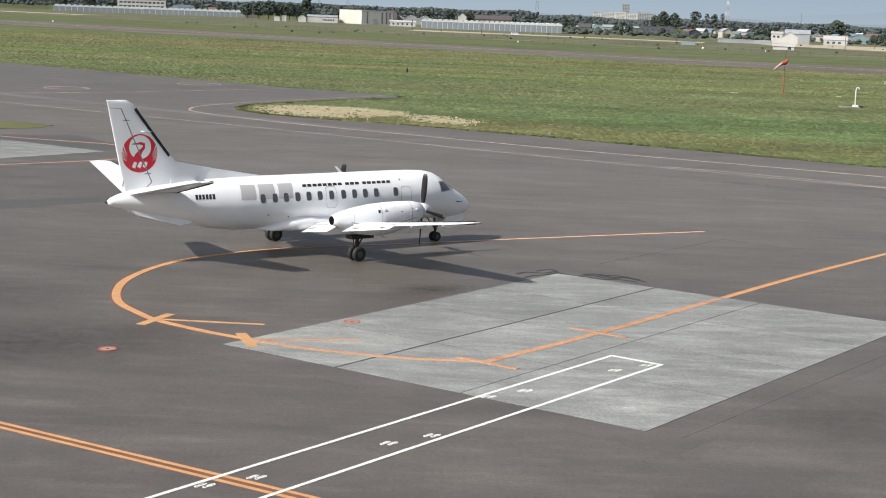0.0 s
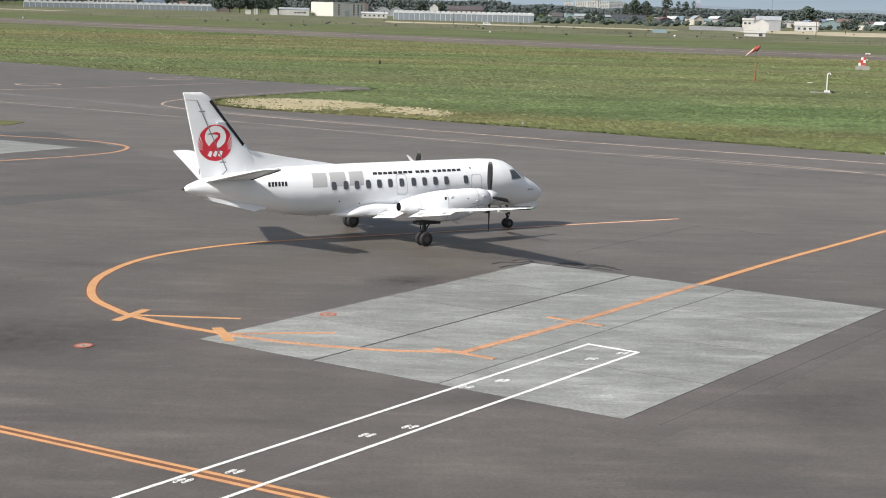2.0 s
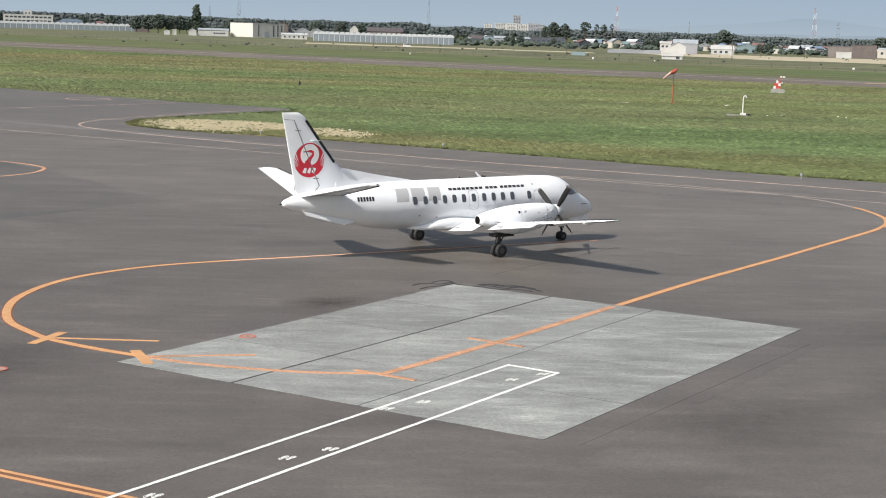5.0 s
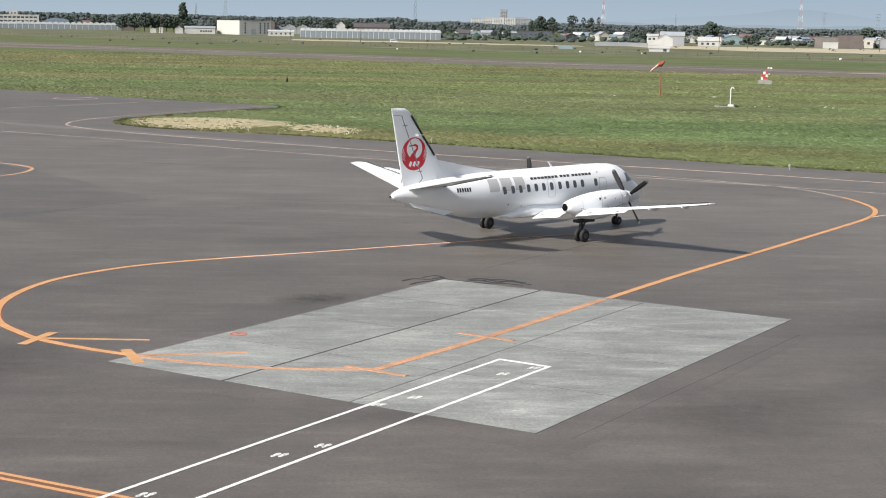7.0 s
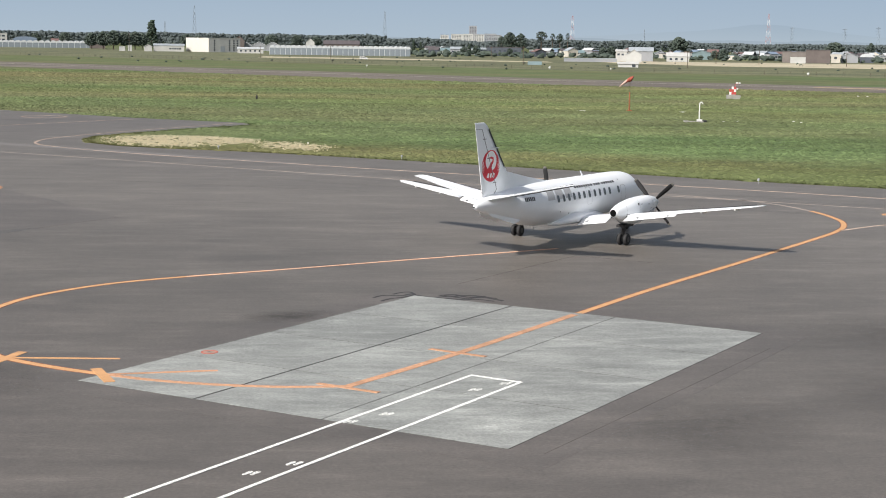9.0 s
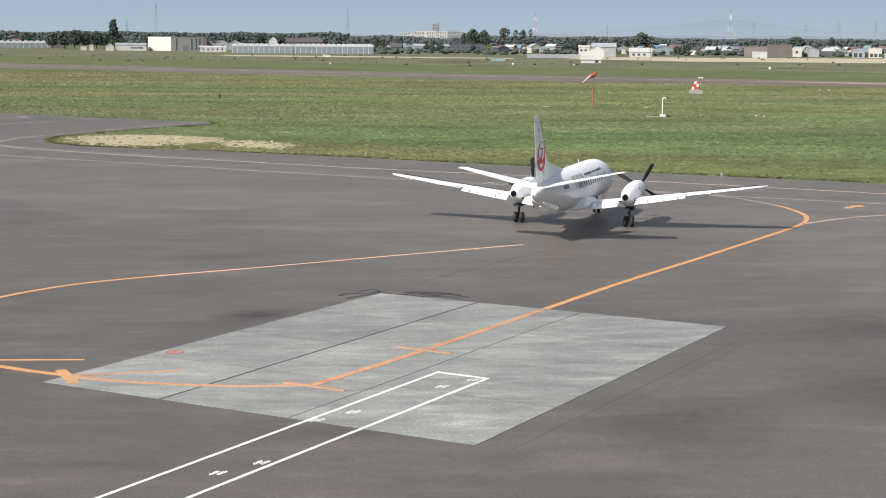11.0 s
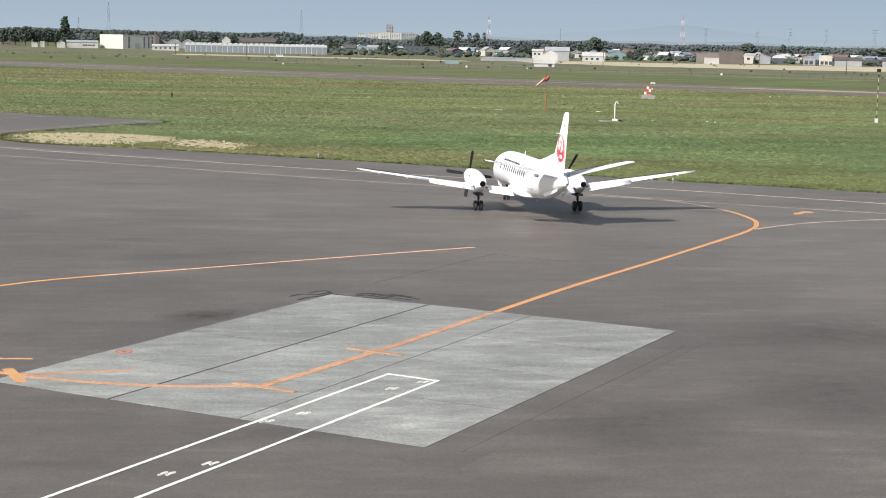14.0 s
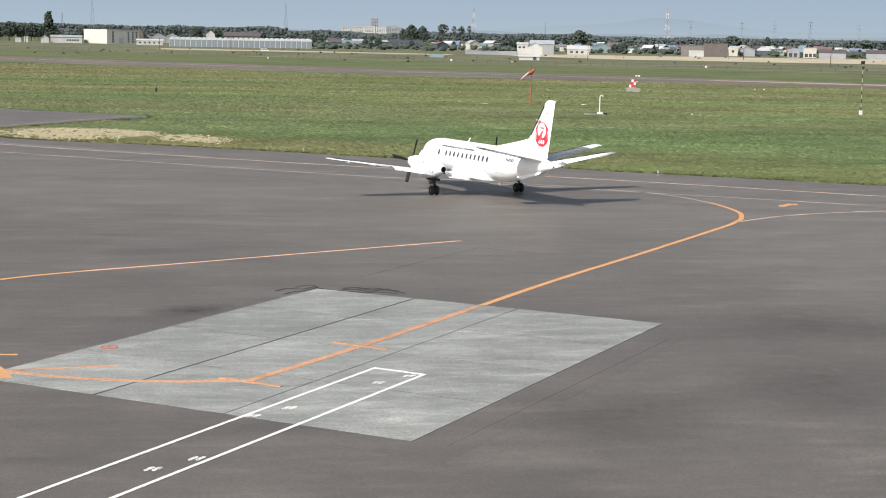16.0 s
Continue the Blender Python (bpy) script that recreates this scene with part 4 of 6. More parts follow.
    tube(bm, (7.05, 0, 1.3), (7.14, 0, 0.5), 0.06)
    tube(bm, (7.14, 0, 0.52), (7.14, 0, 0.23), 0.045)
    tube(bm, (7.14, -0.2, 0.235), (7.14, 0.2, 0.235), 0.03)
    tube(bm, (6.6, 0, 1.2), (7.1, 0, 0.62), 0.028)
    tube(bm, (7.28, 0, 0.72), (7.16, 0, 0.4), 0.02)
    box(bm, 7.14, 7.22, -0.1, 0.1, 0.7, 0.8)
    part("nose_strut", bm, DARK, plane, "dark nose gear strut")
    for s in (-1, 1):
        WHEELS.append((build_wheel("nose_wheel", plane, (7.14, s * 0.14, 0.235), 0.235, 0.14), 0.235))
        bm = bmesh.new()
        loft(bm, [[(x, y, z) for x, z in ((7.35, 1.20), (7.45, 0.90), (8.45, 0.93), (8.78, 1.14), (8.74, 1.36), (8.2, 1.26))] for y in (s * 0.30 - 0.012, s * 0.30 + 0.012)])
        part("gear_door", bm, SKIN, plane, "white nose gear door")
    # flight deck panes
    for side in (1, -1):
        for pts in ([(6.62, 2.57), (7.36, 2.60), (6.98, 2.99), (6.60, 3.00)],):
            bm = bmesh.new()
            decal(bm, [(x, z) for x, z in pts], side, 6, 5, 0.010)
            part("cockpit_side_pane", bm, PANE, body, "dark flight deck side pane")
            bm = bmesh.new()
            decal(bm, [(6.56, 2.53), (7.43, 2.56), (7.01, 3.03), (6.55, 3.04)], side, 6, 5, 0.006)
            part("pane_frame", bm, GREY_LETTER, body, "grey pane frame")
        bm = bmesh.new()
        rows = []
        for i in range(7):
            u = i / 6
            row = []
            for j in range(6):
                v = j / 5
                x = 7.02 + 0.62 * (1 - v) + 0.04 * u
                y0, y1 = 0.04, 0.66 - 0.10 * v
                zc, ry, rz = hull(x)
                y = y0 + (y1 - y0) * u
                row.append(bm.verts.new((x + 0.006, side * y, zc + rz * math.sqrt(max(0.01, 1 - (y / ry) ** 2)) + 0.010)))
            rows.append(row)
        for i in range(6):
            for j in range(5):
                bm.faces.new((rows[i][j], rows[i + 1][j], rows[i + 1][j + 1], rows[i][j + 1]))
        part("windscreen_pane", bm, PANE, body, "dark flight deck windscreen")
    # cabin windows, doors
    for side in (1, -1):
        row = (-3.51, -2.89, -2.30, -1.69, -1.09, -0.49, 0.14, 0.81, 1.42, 2.03, 2.66, 3.79)
        for x in row:
            bm = bmesh.new()
            o = pane_outline(x, 2.685, 0.25, 0.37)
            bm.faces.new([bm.verts.new(hull_side(px, pz, side, 0.018)) for px, pz in o])
            wdw = part("cabin_window", bm, PANE, body, "dark rounded cabin window")
            bm = bmesh.new()
            hull_ring(bm, pane_outline(x, 2.685, 0.24, 0.36), pane_outline(x, 2.685, 0.29, 0.42), side, 0.012)
            part("window_rim", bm, GREY_LETTER, wdw, "grey window surround")
        for x0, x1, z0, z1 in ((-0.15, 0.45, 2.1, 3.07), (4.1, 4.72, 2.0, 2.92)) if side < 0 else ((4.45, 5.2, 1.62, 3.05), (-5.6, -4.35, 1.9, 3.1)):
            bm = bmesh.new()
            hull_ring(bm, pane_outline((x0 + x1) / 2, (z0 + z1) / 2, x1 - x0 - 0.045, z1 - z0 - 0.045, 28, 5), pane_outline((x0 + x1) / 2, (z0 + z1) / 2, x1 - x0, z1 - z0, 28, 5), side, 0.010)
            part("door_seam", bm, GREY_LETTER, body, "grey door outline")
        # airline title: broad silver blocks, then a row of small dark bars, and the registration as bars
        f = 1 if side < 0 else -1
        for k, (a, b) in enumerate(((0.0, 0.80), (0.90, 1.78), (1.92, 2.74))):
            xa, xb = (-4.60 + a, -4.60 + b) if f > 0 else (-1.72 - a, -1.72 - b)
            sl = 0.06 * f
            w = (xb - xa)
            bm = bmesh.new()
            for q0, q1 in ((0.0, 0.92),):
                decal(bm, [(xa + w * q0, 2.66), (xa + w * q1, 2.66), (xa + w * q1 + sl * 1.6, 3.27), (xa + w * q0 + sl * 1.6, 3.27)], side, 8, 10, 0.005)
            part("title_block", bm, GREY_LETTER, body, "silver-grey title block")
        widths = [0.27] * 8 + [None] + [0.27] * 3 + [None] + [0.27] * 6
        x = -1.32 if f > 0 else 3.76
        for w in widths:
            if w is None:
                x += 0.13 * f
                continue
            bm = bmesh.new()
            zo = 3.085
            decal(bm, [(x, zo), (x + 0.215 * f, zo), (x + 0.23 * f, zo + 0.11), (x + 0.015 * f, zo + 0.11)], side, 2, 2)
            part("title_bar", bm, INK, body, "small black title bar")
            x += 0.278 * f
        x = -6.76 if f > 0 else -5.84
        for k in range(6):
            bm = bmesh.new()
            decal(bm, [(x, 2.76), (x + 0.11 * f, 2.76), (x + 0.12 * f, 2.96), (x + 0.01 * f, 2.96)], side, 2, 2)
            part("registration_bar", bm, INK, body, "small dark bar")
            x += 0.16 * f
    # hull details
    bm = bmesh.new()
    loft(bm, [[(1.42 + a, sy * 0.02, 3.54), (1.62 + a, sy * 0.02, 3.54), (1.25 + a, sy * 0.012, 3.86), (1.15 + a, sy * 0.012, 3.86)] for a, sy in ((-0.08, 1), (-0.08, -1))])
    part("blade_aerial", bm, SKIN, plane, "white blade aerial on the roof")
    bm = bmesh.new()
    tube(bm, (-10.43, 0, 2.71), (-10.53, 0, 2.71), 0.05, 0.035)
    part("tail_lamp", bm, DARK, plane, "small tail lamp")
    for side in (1, -1):
        bm = bmesh.new()
        p = hull_side(7.75, 2.02, side, 0)
        tube(bm, p, p + Vector((0, side * 0.12, 0)), 0.02), tube(bm, p + Vector((0, side * 0.12, 0)), p + Vector((0.25, side * 0.12, 0)), 0.016)
        part("pitot_probe", bm, DARK, body, "small dark pitot probe")
        for x, z in ((4.2, 3.2), (-2.1, 1.8), (-3.2, 1.95)):
            bm = bmesh.new()
            bm.faces.new([bm.verts.new(hull_side(x + 0.04 * math.cos(k * math.tau / 8), z + 0.04 * math.sin(k * math.tau / 8), side, 0.012)) for k in range(8)])
            part("drain_port", bm, DARK, body, "small dark port")
    bm = bmesh.new()
    tube(bm, (-3.6, 0.25, 1.25), (-3.75, 0.25, 0.98), 0.018), tube(bm, (4.0, 0, 1.22), (3.8, 0, 0.95), 0.02)
    part("belly_aerial", bm, SKIN_GREY, plane, "thin aerial under the belly")
    return plane


WHEELS, PROPS = [], {}
aircraft = build_aircraft()

# seconds, place of the main gear's middle, heading from +x
TAXI_PATH = [(0.0, -5.95, 71.76, 39.3), (0.5, -4.94, 72.61, 37.0), (1.0, -3.86, 73.40, 35.1), (1.5, -2.73, 74.15, 33.7), (2.0, -1.56, 74.87, 32.6), (2.5, -0.35, 75.56, 32.0), (3.0, 0.88, 76.25, 31.7), (3.5, 2.14, 76.95, 31.8), (4.0, 3.40, 77.66, 32.2), (4.5, 4.67, 78.39, 33.0), (5.0, 5.94, 79.16, 34.1), (5.5, 7.19, 79.96, 35.5), (6.0, 8.43, 80.80, 37.2), (6.5, 9.64, 81.70, 39.1), (7.0, 10.82, 82.65, 41.4), (7.5, 11.97, 83.66, 43.8), (8.0, 13.07, 84.72, 46.5),
             (8.5, 14.13, 85.85, 49.5), (9.0, 15.12, 87.05, 52.6), (9.5, 16.06, 88.30, 55.9), (10.0, 16.92, 89.62, 59.4), (10.5, 17.71, 91.00, 63.0), (11.0, 18.41, 92.44, 66.8), (11.5, 19.03, 93.94, 70.7), (12.0, 19.55, 95.48, 74.7), (12.5, 19.96, 97.07, 78.7), (13.0, 20.26, 98.71, 82.9), (13.5, 20.45, 100.37, 87.0), (14.0, 20.50, 102.06, 91.2), (14.5, 20.41, 103.77, 95.4), (15.0, 20.18, 105.49, 99.6), (15.5, 19.79, 107.21, 103.8), (16.0, 19.23, 108.91, 107.9)]
# seconds and blade angle from upright, clockwise seen from behind
PROP_RIGHT = [(0.0, 5), (0.5, 40), (1.0, 2), (1.5, 30), (2.0, 0), (2.5, 30), (3.0, -12), (3.5, 25), (4.0, -10), (5.2, 40), (6.5, 10), (7.0, 55), (7.5, 2), (8.0, 49), (8.5, 8), (9.0, 48), (10.2, 5), (11.5, 40), (12.0, 0), (12.5, -31), (13.0, 20), (13.5, -14), (14.0, 30), (14.5, 0), (15.0, 5), (15.5, 30), (16.0, 5)]
PROP_LEFT = [(0.0, 20), (0.5, -15), (1.0, 10), (1.5, -15), (2.0, 18), (2.5, -5), (3.0, -15), (3.5, 15), (4.0, 0), (5.2, 40), (6.5, 0), (7.0, -10), (7.5, 5), (8.0, -10), (8.5, 12), (9.0, -10), (10.2, 20), (11.5, -15), (12.0, 22), (12.5, -10), (13.0, 25), (13.5, -22), (14.0, 8), (14.5, -28), (15.0, 2), (15.5, -28), (16.0, 15)]


def motions():
    walk(aircraft, [(t, pose(x, y, 0, 0, 0, h)) for t, x, y, h in TAXI_PATH])
    for side, rows in ((-1, PROP_RIGHT), (1, PROP_LEFT)):
        walk(PROPS[side], [(t, pose(3.64, side * 3.355, 2.10, a, 0, 0)) for t, a in rows])
    gone, rolled = [0.0], 0.0
    for (t0, x0, y0, h0), (t1, x1, y1, h1) in zip(TAXI_PATH, TAXI_PATH[1:]):
        rolled += math.hypot(x1 - x0, y1 - y0)
        gone.append(rolled)
    ts = [r[0] for r in TAXI_PATH]
    for wheel, r in WHEELS:
        at = tuple(wheel.location)
        walk(wheel, [(k * 0.1, pose(*at, 0, math.degrees(float(np.interp(k * 0.1, ts, gone)) / r), 0)) for k in range(161)])

# ---- beyond the apron: runway, fields ----
sheet("runway", [(-700, 1130), (-200, 663), (-68, 537), (60, 418), (160, 360), (420, 217), (480, 228), (182, 405), (72, 487), (-25, 580), (-87, 640), (-240, 790), (-760, 1290)], 0.02, ASPHALT_RUNWAY, "long brownish-grey asphalt runway across the grass", "runway", 0.03)
line("runway_edge_line", [(-225, 742), (-80, 600), (67, 461), (174, 388), (440, 224)], 1.1, material("worn_white_paint", (0.34, 0.31, 0.28), 0.8, spread=0.25, scale=8), "pale worn runway line", False, z=0.03)
sheet("bare_strip", [(136, 412), (157, 396), (205, 364), (209, 370), (162, 405), (140, 417)], 0.035, material("reddish_gravel", (0.34, 0.25, 0.17), 0.9, spread=0.2, scale=4), "reddish bare strip beside the runway", "gravel", 0.03)
STRAW = material("ripe_field", (0.36, 0.32, 0.23), 0.95, spread=0.14, scale=20, fine=0.5, second=(0.42, 0.37, 0.27))
MEADOW = material("rough_meadow", (0.078, 0.088, 0.048), 0.95, spread=0.45, scale=14, fine=0.4, second=(0.115, 0.118, 0.062), stretch=(0.3, 1, 1), turn=31.5)
sheet("meadow", [(-620, 1420), (-130, 880), (91, 640), (229, 528), (420, 410), (900, 300), (1400, 500), (900, 1000), (432, 1050), (91, 1220), (-400, 1600)], 0.01, MEADOW, "rough darker meadow beyond the runway", "grass", 0.03)
sheet("straw_field", [(175, 1010), (176, 880), (215, 800), (262, 785), (334, 760), (620, 715), (760, 900), (432, 970), (329, 966), (225, 975)], 0.05, STRAW, "pale straw-coloured ripe field", "field", 0.04)
sheet("straw_field", [(-420, 1260), (-270, 1150), (-255, 1175), (-400, 1290)], 0.05, STRAW, "pale straw-coloured field strip", "field", 0.04)

sheet("straw_field", [(-25, 935), (75, 900), (140, 872), (142, 905), (75, 950), (-22, 990)], 0.05, STRAW, "pale straw-coloured strip before the greenhouse", "field", 0.04)


def in_shape(x, y, pts):
    hit, n = False, len(pts)
    for i in range(n):
        (x0, y0), (x1, y1) = pts[i], pts[i - 1]
        if (y0 > y) != (y1 > y) and x < (x1 - x0) * (y - y0) / (y1 - y0) + x0:
            hit = not hit
    return hit


def leafy(m, share):
    """Lets part of the light shine through the leaves."""
    n, link = m.node_tree.nodes, m.node_tree.links.new
    b, out = n["Principled BSDF"], n["Material Output"]
    thin, mix = n.new("ShaderNodeBsdfTranslucent"), n.new("ShaderNodeMixShader")
    link(b.inputs["Base Color"].links[0].from_socket, thin.inputs["Color"])
    mix.inputs[0].default_value = share
    link(b.outputs[0], mix.inputs[1]), link(thin.outputs[0], mix.inputs[2]), link(mix.outputs[0], out.inputs["Surface"])
    return m


def tuft_material(name, a, b, share=0.0):
    m = bpy.data.materials.new(name)
    m.use_nodes = True
    n, link = m.node_tree.nodes, m.node_tree.links.new
    s = n["Principled BSDF"]
    s.inputs["Roughness"].default_value, s.inputs["Specular IOR Level"].default_value = 0.85, 0.15
    geo, ramp = n.new("ShaderNodeNewGeometry"), n.new("ShaderNodeValToRGB")
    ramp.color_ramp.elements[0].color, ramp.color_ramp.elements[1].color = (*a, 1), (*b, 1)
    link(geo.outputs["Random Per Island"], ramp.inputs[0])
    link(ramp.outputs[0], s.inputs["Base Color"])
    return leafy(m, share) if share else m


def tufts(name, places, mat, label, blades=3, category="grass"):
    """Many small leaning blades as one mesh."""
    rng, verts, faces = np.random.default_rng(7), [], []
    for x, y, z, h, w in places:
        for k in range(blades):
            a, lean = rng.uniform(0, math.tau), rng.uniform(0.6, 1.8) * h
            ox, oy = x + rng.normal(0, w * 0.6), y + rng.normal(0, w * 0.6)
            c, s = math.cos(a) * w / 2, math.sin(a) * w / 2
            i = len(verts)
            verts += [(ox - c, oy - s, z), (ox + c, oy + s, z), (ox - s * lean / w, oy + c * lean / w, z + h * rng.uniform(0.7, 1.1))]
            faces.append((i, i + 1, i + 2))
    me = bpy.data.meshes.new(name)
    me.from_pydata(verts, [], faces)
    me.materials.append(mat)
    return tagged(new(name, me), label, category, kind="stuff")


def tussocks(count):
    """Low uneven hummocks of mown grass as one mesh."""
    rng, verts, faces, made = np.random.default_rng(3), [], [], 0
    while made < count:
        x, y = rng.uniform(-190, 170), 110 + 420 * rng.random() ** 1.8
        if abs(x) > y * 0.48 + 4 or in_shape(x, y, APRON) or y > np.interp(x, (-200, -68, 60, 160, 420), (663, 537, 418, 360, 217)) - 2:
            continue
        nv = noise.noise((x * 0.05, y * 0.05, 0)) + 0.6 * noise.noise((x * 0.25, y * 0.25, 4))
        r = rng.uniform(0.22, 0.6) * (0.6 + y / 300)
        h, i, a0 = r * rng.uniform(0.10, 0.30) * (1 + 0.5 * nv), len(verts), rng.uniform(0, 1)
        for k in range(6):
            a, q = a0 + k * math.tau / 6, r * rng.uniform(0.6, 1.3)
            verts.append((x + q * math.cos(a), y + q * math.sin(a), GRASS_Z - 0.004))
        verts.append((x + rng.normal(0, 0.2) * r, y + rng.normal(0, 0.2) * r, GRASS_Z + h))
        faces += [(i + k, i + (k + 1) % 6, i + 6) for k in range(6)]
        made += 1
    me = bpy.data.meshes.new("grass_tussocks")
    me.from_pydata(verts, [], faces)
    me.materials.append(GRASS_MOUND)
    return tagged(new("grass_tussocks", me), "short uneven green grass with low tussocks", "grass", kind="stuff")


def blade_material(lo, hi, share):
    """The ground's grass, each blade a little lighter or darker."""
    m = GRASS.copy()
    m.name = "grass_blades"
    n, link = m.node_tree.nodes, m.node_tree.links.new
    b = n["Principled BSDF"]
    src = b.inputs["Base Color"].links[0].from_socket
    geo, mr, mix = n.new("ShaderNodeNewGeometry"), n.new("ShaderNodeMapRange"), n.new("ShaderNodeMix")
    mr.inputs["To Min"].default_value, mr.inputs["To Max"].default_value = lo, hi
    link(geo.outputs["Random Per Island"], mr.inputs["Value"])
    mix.data_type, mix.blend_type = "RGBA", "MULTIPLY"
    mix.inputs["Factor"].default_value = 1.0
    link(src, mix.inputs["A"])
    link(mr.outputs[0], mix.inputs["B"])
    link(mix.outputs["Result"], b.inputs["Base Color"])
    return leafy(m, share) if share else m


GRASS_TUFT = blade_material(1.0, 1.4, 0.45)
GRASS_MOUND = blade_material(0.80, 1.14, 0)
STRAW_TUFT = tuft_material("straw_blades", (0.50, 0.45, 0.31), (0.78, 0.70, 0.52), 0.3)
tussocks(95000)
rng = np.random.default_rng(11)
edge = []
for (xa, ya), (xb, yb) in zip(APRON[1:18], APRON[2:19]):
    n = int(14 * math.hypot(xb - xa, yb - ya))
    for k in range(n):
        u, o = rng.random(), abs(rng.normal(0, 0.5))
        d = Vector((yb - ya, xa - xb)).normalized()
        edge.append((xa + (xb - xa) * u + d.x * o, ya + (yb - ya) * u + d.y * o, GRASS_Z, 0.08 + 0.13 * rng.random(), 0.12))
tufts("edge_grass", edge, GRASS_TUFT, "ragged green grass along the pavement edge", 4)
DRY_AREAS = [[(-20.4, 176), (-15.4, 179.5), (-10, 177.5), (-5.3, 173.5), (-4.7, 169.6), (-9, 165.2), (-13.4, 162.6), (-16.5, 165.0), (-19.6, 169.6)], [(-3.0, 170), (2.2, 163.5), (1.5, 158.8), (-1.0, 160.0), (-3.4, 163.5)]]
dry = []
while len(dry) < 17000:
    x, y = rng.uniform(-22, 4), rng.uniform(156, 181)
    if any(in_shape(x + rng.normal(0, 0.8), y + rng.normal(0, 1.2), a) for a in DRY_AREAS):
        dry.append((x, y, GRASS_Z, 0.07 + 0.13 * rng.random(), 0.06))
tufts("dry_grass", dry, STRAW_TUFT, "tall dry straw-coloured grass clump", 5)

# ---- far things: bearing to the left of +y in degrees, distance ----
def far(az, d, turn=0.0):
    a = radians(az)
    return pose(-math.sin(a) * d, math.cos(a) * d, GRASS_Z, 0, 0, az + turn)


WHITE_WALL = material("white_cladding", (0.43, 0.43, 0.42), 0.6, spread=0.08, scale=4, fine=2)
SUNLIT_WALL = material("sunlit_face_cladding", (0.53, 0.52, 0.48), 0.6, spread=0.05, scale=4, fine=2)
PALE_WALL = material("pale_grey_cladding", (0.44, 0.445, 0.44), 0.6, spread=0.06, scale=4, fine=2)
GREY_WALL = material("grey_cladding", (0.26, 0.27, 0.29), 0.6, spread=0.08, scale=4, fine=2)
CREAM_WALL = material("cream_render", (0.46, 0.43, 0.38), 0.7, spread=0.08, scale=3, fine=2)
BROWN_WALL = material("brown_cladding", (0.12, 0.10, 0.095), 0.7, spread=0.12, scale=3, fine=2)
TAN_WALL = material("greyish_brown_cladding", (0.17, 0.15, 0.14), 0.7, spread=0.12, scale=3, fine=2)
DARK_WALL = material("slate_cladding", (0.07, 0.08, 0.10), 0.7, spread=0.15, scale=3, fine=2)
TEAL = material("teal_roof_sheet", (0.16, 0.22, 0.235), 0.5, spread=0.08, scale=4)
GREY_ROOF = material("grey_roof_sheet", (0.30, 0.33, 0.36), 0.5, spread=0.1, scale=4)
DARK_ROOF = material("dark_brown_roof", (0.085, 0.075, 0.08), 0.7, spread=0.12, scale=4)
RED_ROOF = material("dull_red_roof", (0.16, 0.10, 0.095), 0.6, spread=0.12, scale=4)
BLUE_ROOF = material("blue_roof_sheet", (0.18, 0.23, 0.31), 0.5, spread=0.1, scale=4)
GLASSY = material("greenhouse_film", (0.19, 0.22, 0.25), 0.25, spread=0.1, scale=3, spec=0.6)
FILM_ROOF = material("white_film_roof", (0.48, 0.50, 0.52), 0.45, spread=0.06, scale=3, spec=0.6)
GLASS = material("far_window_glass", (0.05, 0.06, 0.075), 0.2, spread=0.2, spec=0.6)
BARK = material("bark", (0.09, 0.07, 0.055), 0.9, spread=0.25)
# Leaf green greyed a little, with haze put into the colour.
FOLIAGE = tuft_material("broadleaf_foliage", (0.046, 0.062, 0.054), (0.072, 0.090, 0.074))
FOLIAGE_DARK = tuft_material("conifer_foliage", (0.034, 0.050, 0.040), (0.058, 0.078, 0.055))
# Paler and bluer than leaves: distance haze is mixed into this base colour.
WOODS = tuft_material("hazed_woodland", (0.090, 0.110, 0.114), (0.110, 0.132, 0.134), 0.25)


